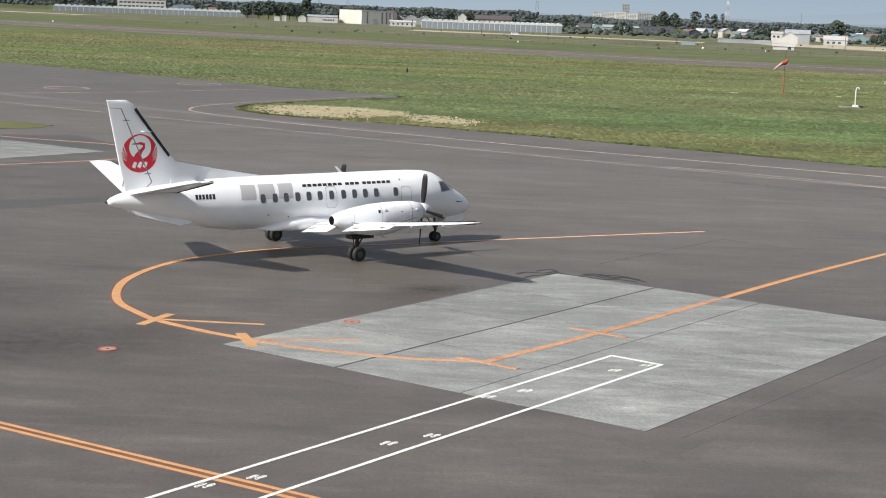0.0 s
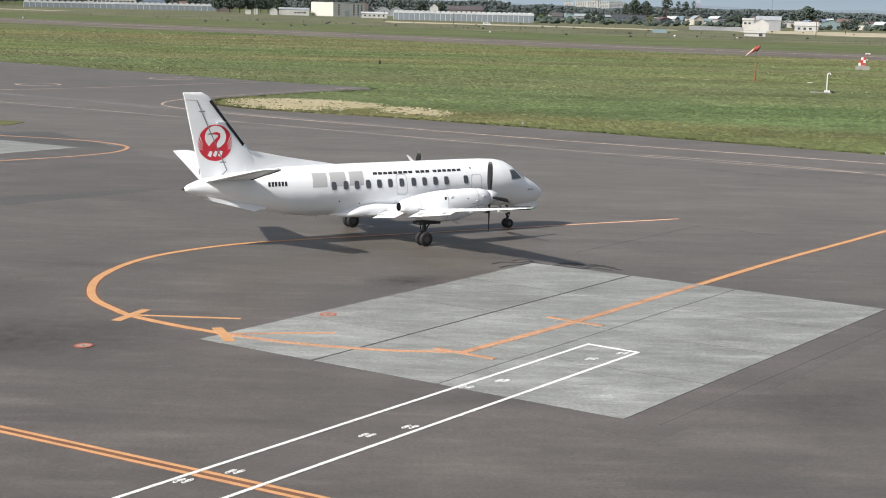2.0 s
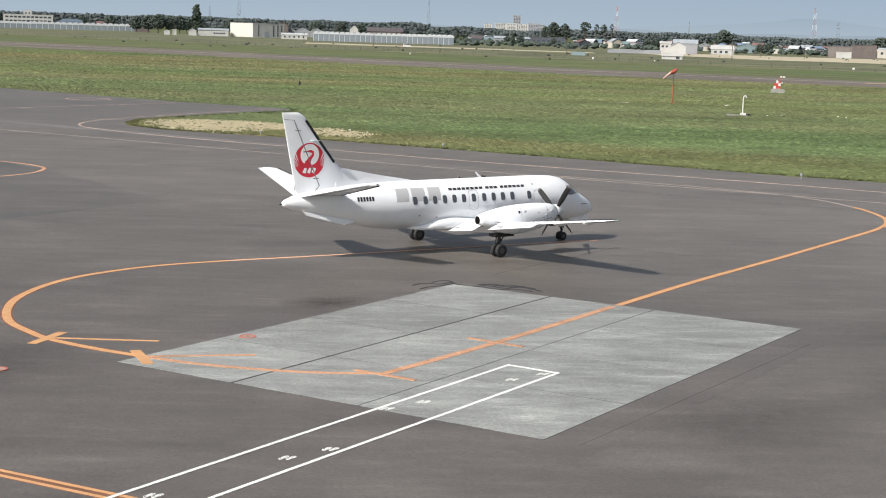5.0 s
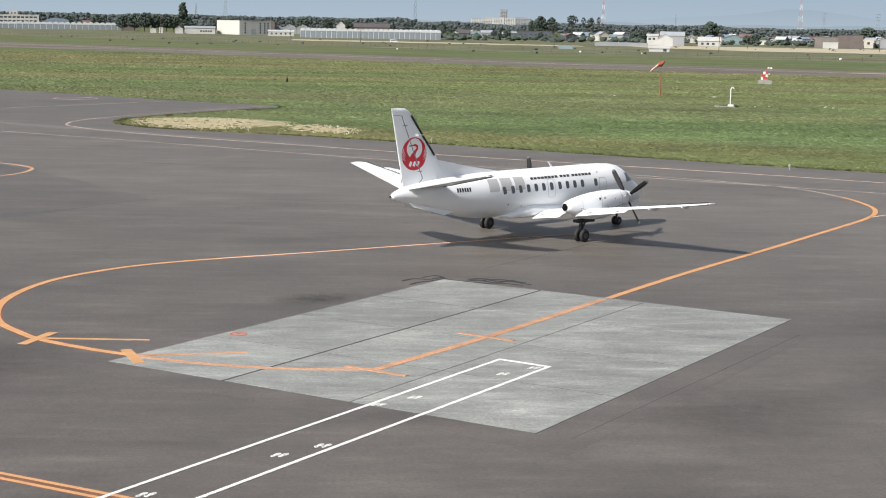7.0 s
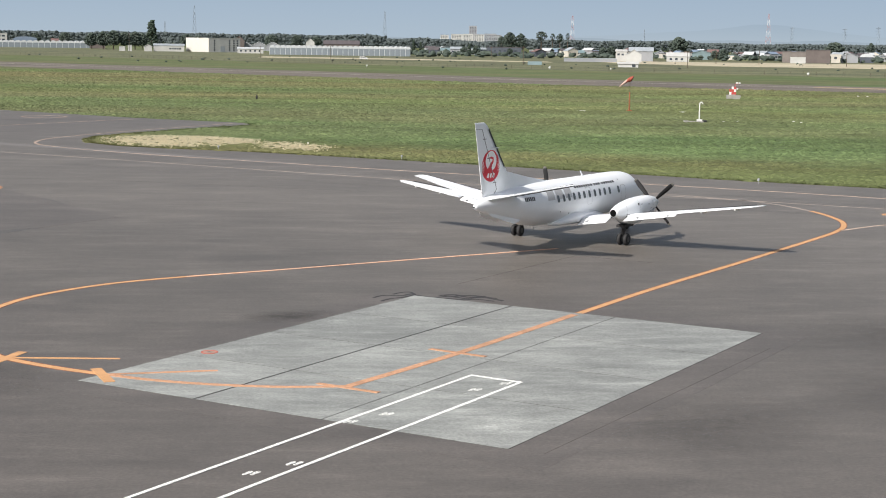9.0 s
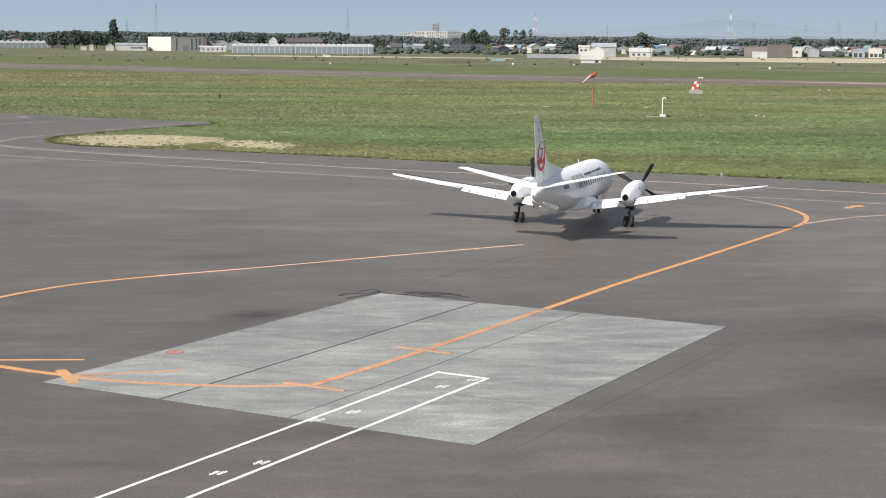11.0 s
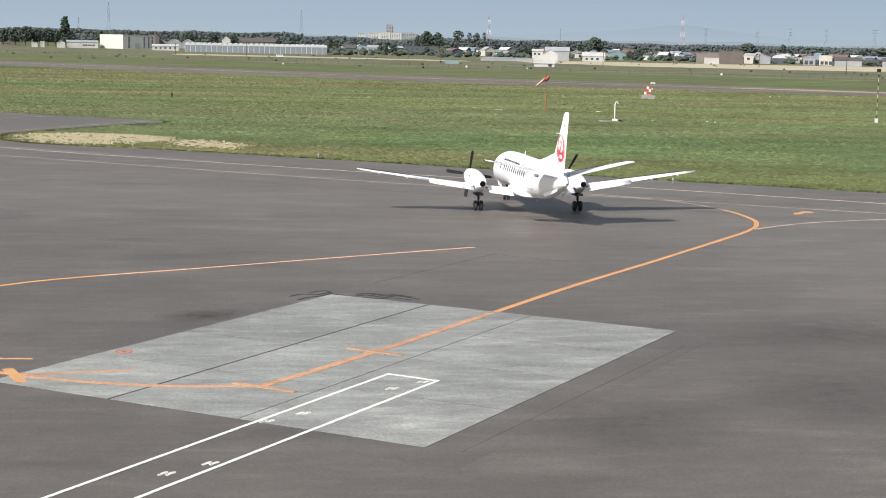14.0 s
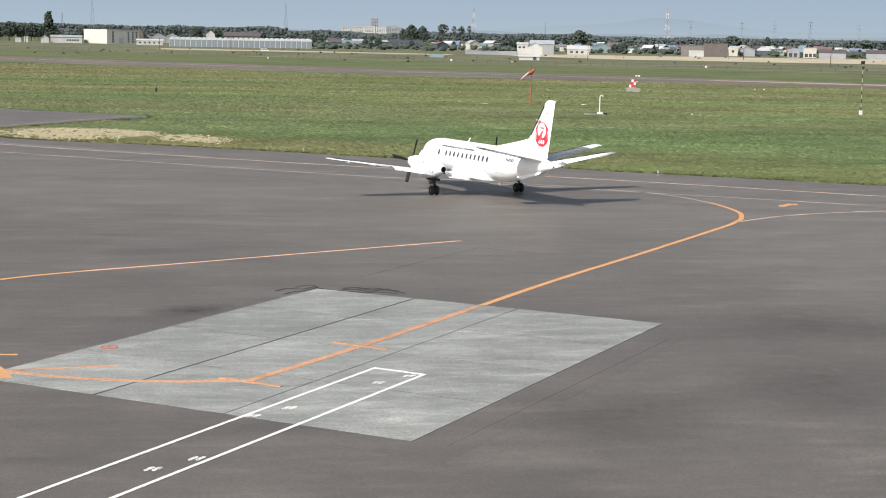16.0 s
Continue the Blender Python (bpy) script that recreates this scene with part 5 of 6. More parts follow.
def building(name, m, w, d, h, roof, wall, cover, label, category="building", rise=1.5, windows=(), group=""):
    """A block with its front on -y; roof: flat, gable (ridge along x), front_gable (ridge along y) or arch."""
    b = thing(name, m, label, category, group)
    bm = bmesh.new()
    box(bm, -w / 2, w / 2, -d / 2, d / 2, 0, h)
    if roof == "front_gable":
        prof = [(-w / 2, h), (w / 2, h), (0, h + rise)]
        lo, hi = [bm.verts.new((x, -d / 2, z)) for x, z in prof], [bm.verts.new((x, d / 2, z)) for x, z in prof]
        bm.faces.new(lo), bm.faces.new(hi[::-1])
    part("wall", bm, wall, b)
    bm = bmesh.new()
    o = 0.35
    if roof == "flat":
        box(bm, -w / 2 - 0.15, w / 2 + 0.15, -d / 2 - 0.15, d / 2 + 0.15, h, h + 0.35)
    elif roof == "gable":
        loft(bm, [[(x, -d / 2 - o, h - 0.15), (x, 0, h + rise), (x, d / 2 + o, h - 0.15), (x, d / 2 + o, h + 0.1), (x, 0, h + rise + 0.25), (x, -d / 2 - o, h + 0.1)] for x in (-w / 2 - o, w / 2 + o)])
    elif roof == "front_gable":
        loft(bm, [[(-w / 2 - o, y, h - 0.15), (0, y, h + rise), (w / 2 + o, y, h - 0.15), (w / 2 + o, y, h + 0.1), (0, y, h + rise + 0.25), (-w / 2 - o, y, h + 0.1)] for y in (-d / 2 - o, d / 2 + o)])
    else:
        loft(bm, [[(w / 2 * 1.04 * math.cos(t), y, h + rise * math.sin(t)) for t in (math.pi * k / 10 for k in range(11))] for y in (-d / 2 - 0.2, d / 2 + 0.2)])
    part("roof", bm, cover, b)
    for x0, z0, ww, wh, n, step in windows:
        for k in range(n):
            bm = bmesh.new()
            x = -w / 2 + x0 + k * step
            box(bm, x, x + ww, -d / 2 - 0.06, -d / 2 + 0.1, z0, z0 + wh)
            part("window", bm, GLASS, b)
    return b


def hangar():
    m = far(3.22, 1236, 0) @ pose(0, 0, 0, 0, 0, 27 - 0)
    b = building("hangar", m @ pose(13.6, 19.5, 0), 27.2, 39, 10.6, "flat", PALE_WALL, WHITE_WALL, "tall pale flat-roofed hangar with small square windows, sunlit side coloured lighter", "hangar")
    # Lighter sheet over the sun-facing side: its brightness is painted in the colour.
    bm = bmesh.new()
    box(bm, -13.72, -13.6, -19.4, 19.4, 0.1, 10.9)
    part("side_cladding", bm, SUNLIT_WALL, b, "side wall coloured lighter as the sunlit face")
    for col in (4.2, 17.2, 21.0, 24.0):
        for row in range(5):
            bm = bmesh.new()
            box(bm, -13.6 + col, -13.6 + col + 1.2, -19.58, -19.4, 1.2 + row * 1.75, 2.3 + row * 1.75)
            part("window", bm, GLASS, b)
    bm = bmesh.new()
    box(bm, -3.6, 0.2, -19.6, -19.4, 0, 4.6)
    part("door", bm, GREY_ROOF, b)
    return b


hangar()
building("office_block", far(4.62, 1262), 23.5, 12, 4.6, "gable", WHITE_WALL, GREY_ROOF, "low white annexe beside the hangar", rise=1.2, windows=((12, 1.6, 1.4, 1.2, 5, 1.9),))
building("office_block", far(5.35, 1250), 6, 5, 3.6, "front_gable", WHITE_WALL, WHITE_WALL, "small white hut at the airfield edge", rise=1.8)
building("office_block", far(1.75, 1185), 19, 9, 3.4, "gable", WHITE_WALL, FILM_ROOF, "low white building with a row of square windows", rise=0.9, windows=((2, 1.2, 1.3, 1.3, 5, 3.4),))
for k, az in enumerate((1.95, 1.45, 0.95)):
    building("storehouse", far(az, 1420), 12, 26, 5.0, "front_gable", GREY_WALL, FILM_ROOF, "pale gabled storehouse roof behind the hangar", rise=3.0, group="gabled storehouses")


def greenhouse(m, bays, bw, h, rise, d, label):
    g = thing("greenhouse", m, label, "greenhouse", "long greenhouses")
    wall = roof = None
    for k in range(bays):
        x = (k - bays / 2 + 0.5) * bw
        if wall is None:
            bm = bmesh.new()
            box(bm, -bw / 2 + 0.12, bw / 2 - 0.12, -d / 2 + 0.1, d / 2, 0, h)
            wall = mesh_of("bay_wall", bm, GLASSY)
            bm = bmesh.new()
            loft(bm, [[(bw / 2 * math.cos(t), y, h + rise * math.sin(t)) for t in (math.pi * j / 8 for j in range(9))] for y in (-d / 2, d / 2)])
            box(bm, -bw / 2 - 0.14, -bw / 2 + 0.14, -d / 2, -d / 2 + 0.2, 0, h + 0.3)
            box(bm, -bw / 2, bw / 2, -d / 2, -d / 2 + 0.15, h - 0.35, h)
            roof = mesh_of("bay_roof", bm, FILM_ROOF)
        for nm, me in (("bay_wall", wall), ("bay_roof", roof)):
            ob = new(nm, me)
            ob.parent, ob.location = g, (x, 0, 0)
    return g


greenhouse(far(-1.46, 1128), 27, 3.62, 5.2, 1.5, 40, "long pale greenhouse with a row of arched film roofs")
greenhouse(far(8.9, 1515), 20, 5.3, 4.8, 1.8, 30, "long white greenhouse tunnel row")
greenhouse(far(12.4, 1525), 16, 5.3, 4.6, 1.7, 30, "long white greenhouse tunnel row")
building("farm_barn", far(-0.38, 1500), 8, 20, 8.2, "front_gable", WHITE_WALL, DARK_ROOF, "white gabled barn front with a dark roof", "barn", rise=3.6)
building("farm_barn", far(-1.5, 1520), 34, 12, 6.6, "gable", BROWN_WALL, DARK_ROOF, "long barn with a dark brown roof", "barn", rise=3.4, windows=((2, 3.6, 1.4, 1.4, 10, 3.0),))
building("roadside_hall", far(2.15, 1400), 9, 9, 9.0, "front_gable", BROWN_WALL, RED_ROOF, "tall hall with a dull red gabled roof", rise=3.5)
building("school", far(11.0, 1650), 48, 12, 12.5, "flat", WHITE_WALL, WHITE_WALL, "long white three-storey block with window rows", windows=tuple((2, 1.8 + 3.8 * r, 3.0, 1.7, 11, 4.1) for r in range(3)))
building("stair_tower", far(11.02, 1664), 8, 8, 17.0, "flat", WHITE_WALL, WHITE_WALL, "pale stair tower behind the school block", windows=((1.5, 13.5, 1.6, 1.4, 2, 3.4),))
building("gymnasium", far(9.55, 1590), 22, 16, 7.4, "arch", BLUE_ROOF, BLUE_ROOF, "low hall with a pale blue arched roof", rise=2.4)
building("farm_shed", far(8.55, 1580), 7, 8, 6.2, "gable", CREAM_WALL, RED_ROOF, "small house with a red roof by the greenhouse", rise=1.8)
building("farm_shed", far(8.2, 1585), 6, 8, 5.6, "front_gable", GREY_WALL, DARK_ROOF, "small grey house with a dark gable", rise=1.8)
building("farm_shed", far(7.1, 1475), 14, 8, 6.6, "gable", BROWN_WALL, RED_ROOF, "brown shed with a red roof among trees", rise=1.6)
building("farm_shed", far(6.25, 1257), 4.5, 4, 3.2, "flat", WHITE_WALL, WHITE_WALL, "small white cabin at the perimeter")
building("farm_shed", far(5.98, 1252), 3, 3, 4.2, "flat", WHITE_WALL, WHITE_WALL, "small white equipment hut by trees")
building("long_shed", far(-5.25, 1300), 24, 14, 3.4, "gable", WHITE_WALL, TEAL, "low shed with a teal metal roof", "shed", rise=2.0)
building("long_shed", far(-7.35, 1250), 27, 14, 6.6, "flat", DARK_WALL, DARK_ROOF, "dark slate-coloured flat-roofed warehouse", "warehouse", windows=((1.5, 3.4, 1.6, 1.2, 6, 4.0),))
building("perimeter_wall", far(-10.45, 936), 31, 0.6, 1.9, "flat", GREY_WALL, GREY_ROOF, "long low grey wall beside the road", "wall")
building("house", far(-11.8, 745), 9.5, 5, 1.7, "gable", PALE_WALL, WHITE_WALL, "white low farm hut at the field edge", rise=0.7, windows=((6.6, 0.2, 1.6, 1.3, 1, 1),))
building("house", far(-12.0, 965), 9, 10, 4.6, "front_gable", PALE_WALL, GREY_ROOF, "pale gabled house with a grey roof", rise=2.8)
building("house", far(-12.25, 1010), 15, 9, 6.4, "gable", GREY_WALL, GREY_ROOF, "large house with a grey metal roof", rise=2.2)
building("house", far(-11.55, 1015), 7, 8, 6.0, "gable", WHITE_WALL, WHITE_WALL, "white boxy two-storey house", rise=1.0, windows=((1, 3.5, 1.5, 1.2, 2, 2.6),))
building("house", far(-13.55, 1020), 14, 9, 3.4, "gable", WHITE_WALL, WHITE_WALL, "low white house with a broad pale roof", rise=2.2, windows=((2, 1.0, 1.6, 1.3, 3, 3.4),))
building("house", far(-14.4, 1180), 14, 9, 4.6, "front_gable", TEAL, TEAL, "teal metal shed with a peaked roof", "shed", rise=2.2)
building("warehouse", far(-17.6, 1064), 15, 12, 7.0, "flat", TAN_WALL, BROWN_WALL, "greyish brown flat-roofed warehouse block", "warehouse")
building("warehouse", far(-18.42, 1054), 15.4, 14, 8.3, "flat", BROWN_WALL, DARK_ROOF, "tall dark brown windowless warehouse block", "warehouse")
building("storage_shed", far(-17.74, 1030), 9.4, 4, 3.6, "flat", WHITE_WALL, WHITE_WALL, "white flat shed before the brown warehouse", "shed")
building("storage_shed", far(-19.03, 1100), 6, 8, 5.6, "flat", CREAM_WALL, WHITE_WALL, "cream block with one window", "shed", windows=((2, 2.5, 1.8, 1.6, 1, 1),))
building("storage_shed", far(-19.5, 1110), 11, 10, 4.6, "front_gable", GREY_WALL, GREY_ROOF, "grey gabled metal storage shed", "shed", rise=1.8)
for az, w in ((-19.45, 7), (-20.08, 9)):
    building("arched_hall", far(az, 1130), w, 14, 4.0, "arch", DARK_WALL, FILM_ROOF, "hall with a white arched roof", "hall", rise=2.4, group="arched halls")
building("storage_shed", far(-21.12, 1090), 8, 8, 5.2, "flat", GREY_WALL, GREY_ROOF, "grey flat-roofed workshop with doors", "workshop", windows=((1, 0.5, 2.2, 2.6, 2, 3.2),))
building("storage_shed", far(-21.68, 1092), 8.5, 8, 6.4, "flat", CREAM_WALL, WHITE_WALL, "cream flat-roofed shop block", "shop", windows=((1, 0.6, 2.0, 2.2, 3, 2.7),))
building("storage_shed", far(-22.45, 1056), 17, 10, 4.0, "gable", GREY_WALL, DARK_ROOF, "low grey shed with a dark roof", "shed", rise=1.8)
building("storage_shed", far(-23.95, 1068), 13, 10, 4.0, "gable", GREY_WALL, DARK_ROOF, "low grey shed with a dark roof", "shed", rise=1.8)
building("storage_shed", far(-24.8, 1120), 12, 10, 3.8, "front_gable", WHITE_WALL, WHITE_WALL, "white gabled metal storage shed", "shed", rise=1.9)
hr = random.Random(5)
for k in range(120):
    az = -4.6 - 20.2 * (k + hr.random() * 0.8) / 120
    if -8.2 < az < -6.6:
        continue
    d = hr.uniform(1190, 1560)
    w, h = hr.uniform(6, 10), hr.uniform(2.8, 4.8)
    style = hr.choice(("gable", "front_gable", "gable", "flat"))
    wall = hr.choice((PALE_WALL, CREAM_WALL, GREY_WALL, GREY_WALL, BROWN_WALL, DARK_WALL))
    cover, tone = hr.choice(((GREY_ROOF, "grey"), (DARK_ROOF, "dark"), (BLUE_ROOF, "blue"), (RED_ROOF, "dull red"), (TEAL, "teal"), (FILM_ROOF, "pale")))
    building("house", far(az, d, hr.uniform(-35, 35)), w, hr.uniform(7, 10), h, style, wall, cover, "small distant house with a " + tone + " roof", "house", rise=hr.uniform(1.2, 2.4), windows=((1, h * 0.45, 1.5, 1.2, 2, w * 0.45),), group="houses of the far suburb")
for az, w, top, tone in ((-5.2, 20, 26, 0), (-5.65, 30, 28, 0), (-6.05, 26, 29, 0), (-6.45, 24, 28, 0), (-6.85, 30, 30, 1), (-7.1, 20, 27, 1)):
    building("apartment_block", far(az, 3950), w, 14, top, "flat", WHITE_WALL if tone == 0 else GREY_WALL, GREY_WALL, "pale many-storeyed apartment block far off", "apartment block", windows=tuple((2, 12 + 3.2 * r, 2.4, 1.5, int(w / 4.5), 4.2) for r in range(5)), group="far apartment blocks")
building("apartment_tower", far(-6.22, 3980), 19, 16, 49, "flat", GREY_WALL, GREY_WALL, "tall grey apartment tower far off", "apartment tower", windows=tuple((2, 14 + 3.4 * r, 2.6, 1.6, 4, 4.2) for r in range(10)))

# ---- trees ----
def clump(verts, faces, c, r, rg, flat=0.8):
    """An uneven twenty-sided leaf clump."""
    i, p = len(verts), (1 + 5 ** 0.5) / 2
    for x, y, z in ((-1, p, 0), (1, p, 0), (-1, -p, 0), (1, -p, 0), (0, -1, p), (0, 1, p), (0, -1, -p), (0, 1, -p), (p, 0, -1), (p, 0, 1), (-p, 0, -1), (-p, 0, 1)):
        k = r * rg.uniform(0.55, 1.25) / 1.9
        verts.append((c[0] + x * k, c[1] + y * k, c[2] + z * k * flat))
    for f in ((0, 11, 5), (0, 5, 1), (0, 1, 7), (0, 7, 10), (0, 10, 11), (1, 5, 9), (5, 11, 4), (11, 10, 2), (10, 7, 6), (7, 1, 8), (3, 9, 4), (3, 4, 2), (3, 2, 6), (3, 6, 8), (3, 8, 9), (4, 9, 5), (2, 4, 11), (6, 2, 10), (8, 6, 7), (9, 8, 1)):
        faces.append(tuple(i + q for q in f))


def tree(m, h, w, style, label, seed, mat=None):
    rg = random.Random(seed)
    t = thing("tree", m, label, "tree", "trees at the airfield edge")
    bm = bmesh.new()
    base = {"oak": 0.25, "pine": 0.6, "poplar": 0.08}[style]
    tube(bm, (0, 0, 0), (0, 0, h * 0.55), h * 0.03, h * 0.016, 7)
    for k in range(6):
        a, z = rg.uniform(0, math.tau), h * rg.uniform(base * 0.8, 0.7)
        tube(bm, (0, 0, z), (math.cos(a) * w * 0.32, math.sin(a) * w * 0.32, z + h * 0.14), h * 0.013, h * 0.005, 5)
    part("trunk", bm, BARK, t)
    verts, faces = [], []
    for k in range(330 if style != "pine" else 150):
        a, q = rg.uniform(0, math.tau), rg.random() ** 0.5
        u = rg.random()
        z = h * (base + (1 - base) * u)
        prof = math.sin(math.pi * min(1, 0.12 + 0.88 * u)) ** 0.6 if style == "oak" else (1 - u * 0.75 if style == "poplar" else 0.35 + 0.65 * math.sin(math.pi * u))
        r = w / 2 * prof * q
        clump(verts, faces, (r * math.cos(a), r * math.sin(a), z * 0.96), rg.uniform(0.04, 0.10) * w, rg)
    me = bpy.data.meshes.new("crown")
    me.from_pydata(verts, [], faces)
    me.materials.append(mat or FOLIAGE)
    ob = new("crown", me)
    ob.parent = t
    return t


TREES = [(5.22, 1475, 27, 15, "poplar"), (6.9, 1380, 15.5, 12, "oak"), (6.55, 1370, 16.5, 12, "oak"), (6.15, 1375, 15.5, 11, "oak"), (5.8, 1390, 16, 11, "oak"), (5.55, 1420, 14.5, 10, "oak"), (7.3, 1400, 14, 12, "oak"), (4.0, 1500, 14, 13, "oak"), (3.6, 1510, 13, 11, "oak"),
         (0.1, 1600, 15, 13, "oak"), (-0.6, 1620, 14, 12, "oak"), (1.0, 1620, 15, 14, "oak"), (-4.1, 1350, 12, 5, "poplar"), (-4.35, 1380, 10, 4, "poplar"), (-7.55, 1600, 21, 15, "oak"), (-7.95, 1600, 20, 12, "oak"), (-7.25, 1620, 17, 9, "oak"), (-8.68, 1700, 23, 12, "pine"), (-9.08, 1700, 21, 6, "pine"), (-9.35, 1700, 21, 9, "pine"), (-9.62, 1700, 22, 5, "pine"),
         (-13.58, 1447, 17.5, 17, "oak"), (-13.2, 1250, 8, 4, "poplar"), (-13.0, 1260, 9, 4, "poplar"), (-15.15, 1151, 8.2, 7, "oak"), (-14.85, 1160, 7, 6, "oak"), (-11.2, 1200, 9, 8, "oak"), (-10.9, 1210, 8, 7, "oak"), (-18.98, 1420, 14.5, 17, "oak"), (-20.2, 1600, 15, 8, "oak"), (-23.56, 1500, 13.0, 17, "oak"), (-22.9, 1560, 11, 10, "oak"), (-6.35, 1240, 8, 7, "oak"), (-6.1, 1250, 9, 5, "poplar"), (-5.9, 1260, 7, 6, "oak"), (-7.55, 1215, 6.5, 5, "oak"),
         (12.8, 1750, 16, 14, "oak"), (12.0, 1760, 15, 13, "oak"), (9.2, 1750, 13, 12, "oak"), (8.2, 1700, 15, 13, "oak"), (13.8, 1700, 15, 15, "oak")]
NAMES = {"oak": "broad dark green deciduous tree", "pine": "tall thin tree with a high uneven crown", "poplar": "narrow upright dark green tree"}
for k, (az, d, h, w, style) in enumerate(TREES):
    tree(far(az, d), h, w, style, NAMES[style], 20 + k, FOLIAGE_DARK if style == "poplar" else FOLIAGE)
verts, faces, rg = [], [], random.Random(77)
for k in range(13000):
    az, d = rg.uniform(17, -29), rg.uniform(1750, 2700)
    a = radians(az)
    lean = 15.5 if az > -3 else (10.5 if -7.6 < az < -4.6 else (13.0 if az > -14 else 11.5))
    h = (lean + 3.0 * noise.noise((az * 0.7, 3.0, 0)) + rg.uniform(-2, 1.5)) * (0.85 + 0.0001 * d)
    for q in range(3):
        clump(verts, faces, (-math.sin(a) * d + rg.uniform(-4, 4), math.cos(a) * d, h * (0.35 + 0.25 * q)), rg.uniform(1.1, 2.6), rg, 1.0)
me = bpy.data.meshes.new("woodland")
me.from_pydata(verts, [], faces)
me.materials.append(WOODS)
tagged(new("woodland", me), "continuous belt of distant woodland, haze mixed into its colour", "woodland", kind="stuff")
verts, faces = [], []
for k in range(800):
    az = rg.uniform(-3.7, -26)
    d = rg.uniform(1090, 1480)
    a = radians(az)
    clump(verts, faces, (-math.sin(a) * d, math.cos(a) * d, rg.uniform(0.6, 2.6)), rg.uniform(1.0, 3.4), rg, 0.7)
for k in range(75):
    az = rg.uniform(12, -26)
    d = rg.uniform(640, 1000)
    a = radians(az)
    clump(verts, faces, (-math.sin(a) * d, math.cos(a) * d, 0.3), rg.uniform(0.4, 0.9), rg, 0.7)
me = bpy.data.meshes.new("shrubs")
me.from_pydata(verts, [], faces)
me.materials.append(FOLIAGE)
tagged(new("shrubs", me), "scattered dark shrubs and garden hedges", "shrubs", kind="stuff")

# ---- airfield fixtures ----
SOCK_RED = material("windsock_orange_cloth", (0.33, 0.075, 0.05), 0.8, spread=0.15, scale=0.4)
SOCK_PALE = material("windsock_pale_cloth", (0.50, 0.36, 0.31), 0.8, spread=0.1, scale=0.4)
POLE_ORANGE = material("weathered_orange_paint", (0.25, 0.095, 0.045), 0.7, spread=0.15)
FIX_WHITE = material("white_enamel", (0.62, 0.62, 0.61), 0.5, spread=0.04)
FIX_RED = material("red_enamel", (0.38, 0.055, 0.05), 0.5, spread=0.08)
MAST_STEEL = material("galvanised_stake", (0.35, 0.36, 0.37), 0.5, 0.5)
BLOCK = material("rough_concrete_block", (0.24, 0.235, 0.22), 0.9, spread=0.15, scale=0.6)


def windsock():
    w = thing("windsock", pose(54.2, 257.5, GRASS_Z), "orange windsock drooping from an orange pole in the grass", "windsock")
    bm = bmesh.new()
    tube(bm, (0, 0, 0), (0, 0, 3.1), 0.13, 0.11, 10), box(bm, -0.4, 0.4, -0.4, 0.4, 0, 0.15)
    part("pole", bm, POLE_ORANGE, w, "thick orange lower pole")
    bm = bmesh.new()
    tube(bm, (0, 0, 3.1), (0, 0, 6.6), 0.035, 0.025, 8)
    part("upper_pole", bm, BARK, w, "thin upper pole")
    path = [(0.35, 0, 5.3, 0.56), (-0.2, -0.1, 5.16, 0.52), (-0.7, -0.2, 4.88, 0.44), (-1.2, -0.3, 4.5, 0.34), (-1.7, -0.35, 4.12, 0.24)]
    sock = None
    for k, (a, b) in enumerate(zip(path, path[1:])):
        bm = bmesh.new()
        rings = []
        for x, y, z, r in (a, b):
            rings.append([(x + 0.45 * r * math.sin(q), y + r * math.cos(q), z + 0.9 * r * math.sin(q)) for q in (j * math.tau / 16 for j in range(16))])
        loft(bm, rings, cap=False)
        p = part("sock_band", bm, SOCK_RED if k < 2 else SOCK_PALE, w, "orange cloth band" if k < 2 else "pale faded cloth band", True)
        mod = p.modifiers.new("cloth", "SOLIDIFY")
        mod.thickness = 0.02
    bm = bmesh.new()
    loop = [Vector((0.35 + 0.45 * 0.57 * math.sin(q), 0.57 * math.cos(q), 5.3 + 0.9 * 0.57 * math.sin(q))) for q in (j * math.tau / 16 for j in range(17))]
    for a, b in zip(loop, loop[1:]):
        tube(bm, a, b, 0.035, seg=6)
    part("hoop", bm, DARK, w, "dark hoop at the sock's mouth")


windsock()


def vent_post():
    v = thing("vent_post", pose(57.0, 222.3, GRASS_Z), "white gooseneck pipe standing on a grey slab", "pipe")
    bm = bmesh.new()
    pts = [Vector((0, 0, 0)), Vector((0, 0, 2.55)), Vector((0.08, 0, 2.78)), Vector((0.28, 0, 2.86)), Vector((0.42, 0, 2.74)), Vector((0.44, 0, 2.6))]
    for a, b in zip(pts, pts[1:]):
        tube(bm, a, b, 0.085, seg=10)
    part("pipe", bm, FIX_WHITE, v)
    bm = bmesh.new()
    box(bm, -0.3, 0.4, -0.3, 0.3, 0, 0.42)
    part("valve_box", bm, FIX_WHITE, v, "small white box")
    bm = bmesh.new()
    box(bm, -1.6, 0.5, -0.9, 0.9, 0, 0.14), box(bm, -2.2, -1.6, -0.5, 0.5, 0, 0.22)
    part("slab", bm, BLOCK, v, "grey concrete slab")
    bm = bmesh.new()
    box(bm, 0.55, 1.0, -0.5, 0.3, 0, 0.3)
    part("pit_cover", bm, DARK, v, "dark pit cover")


vent_post()


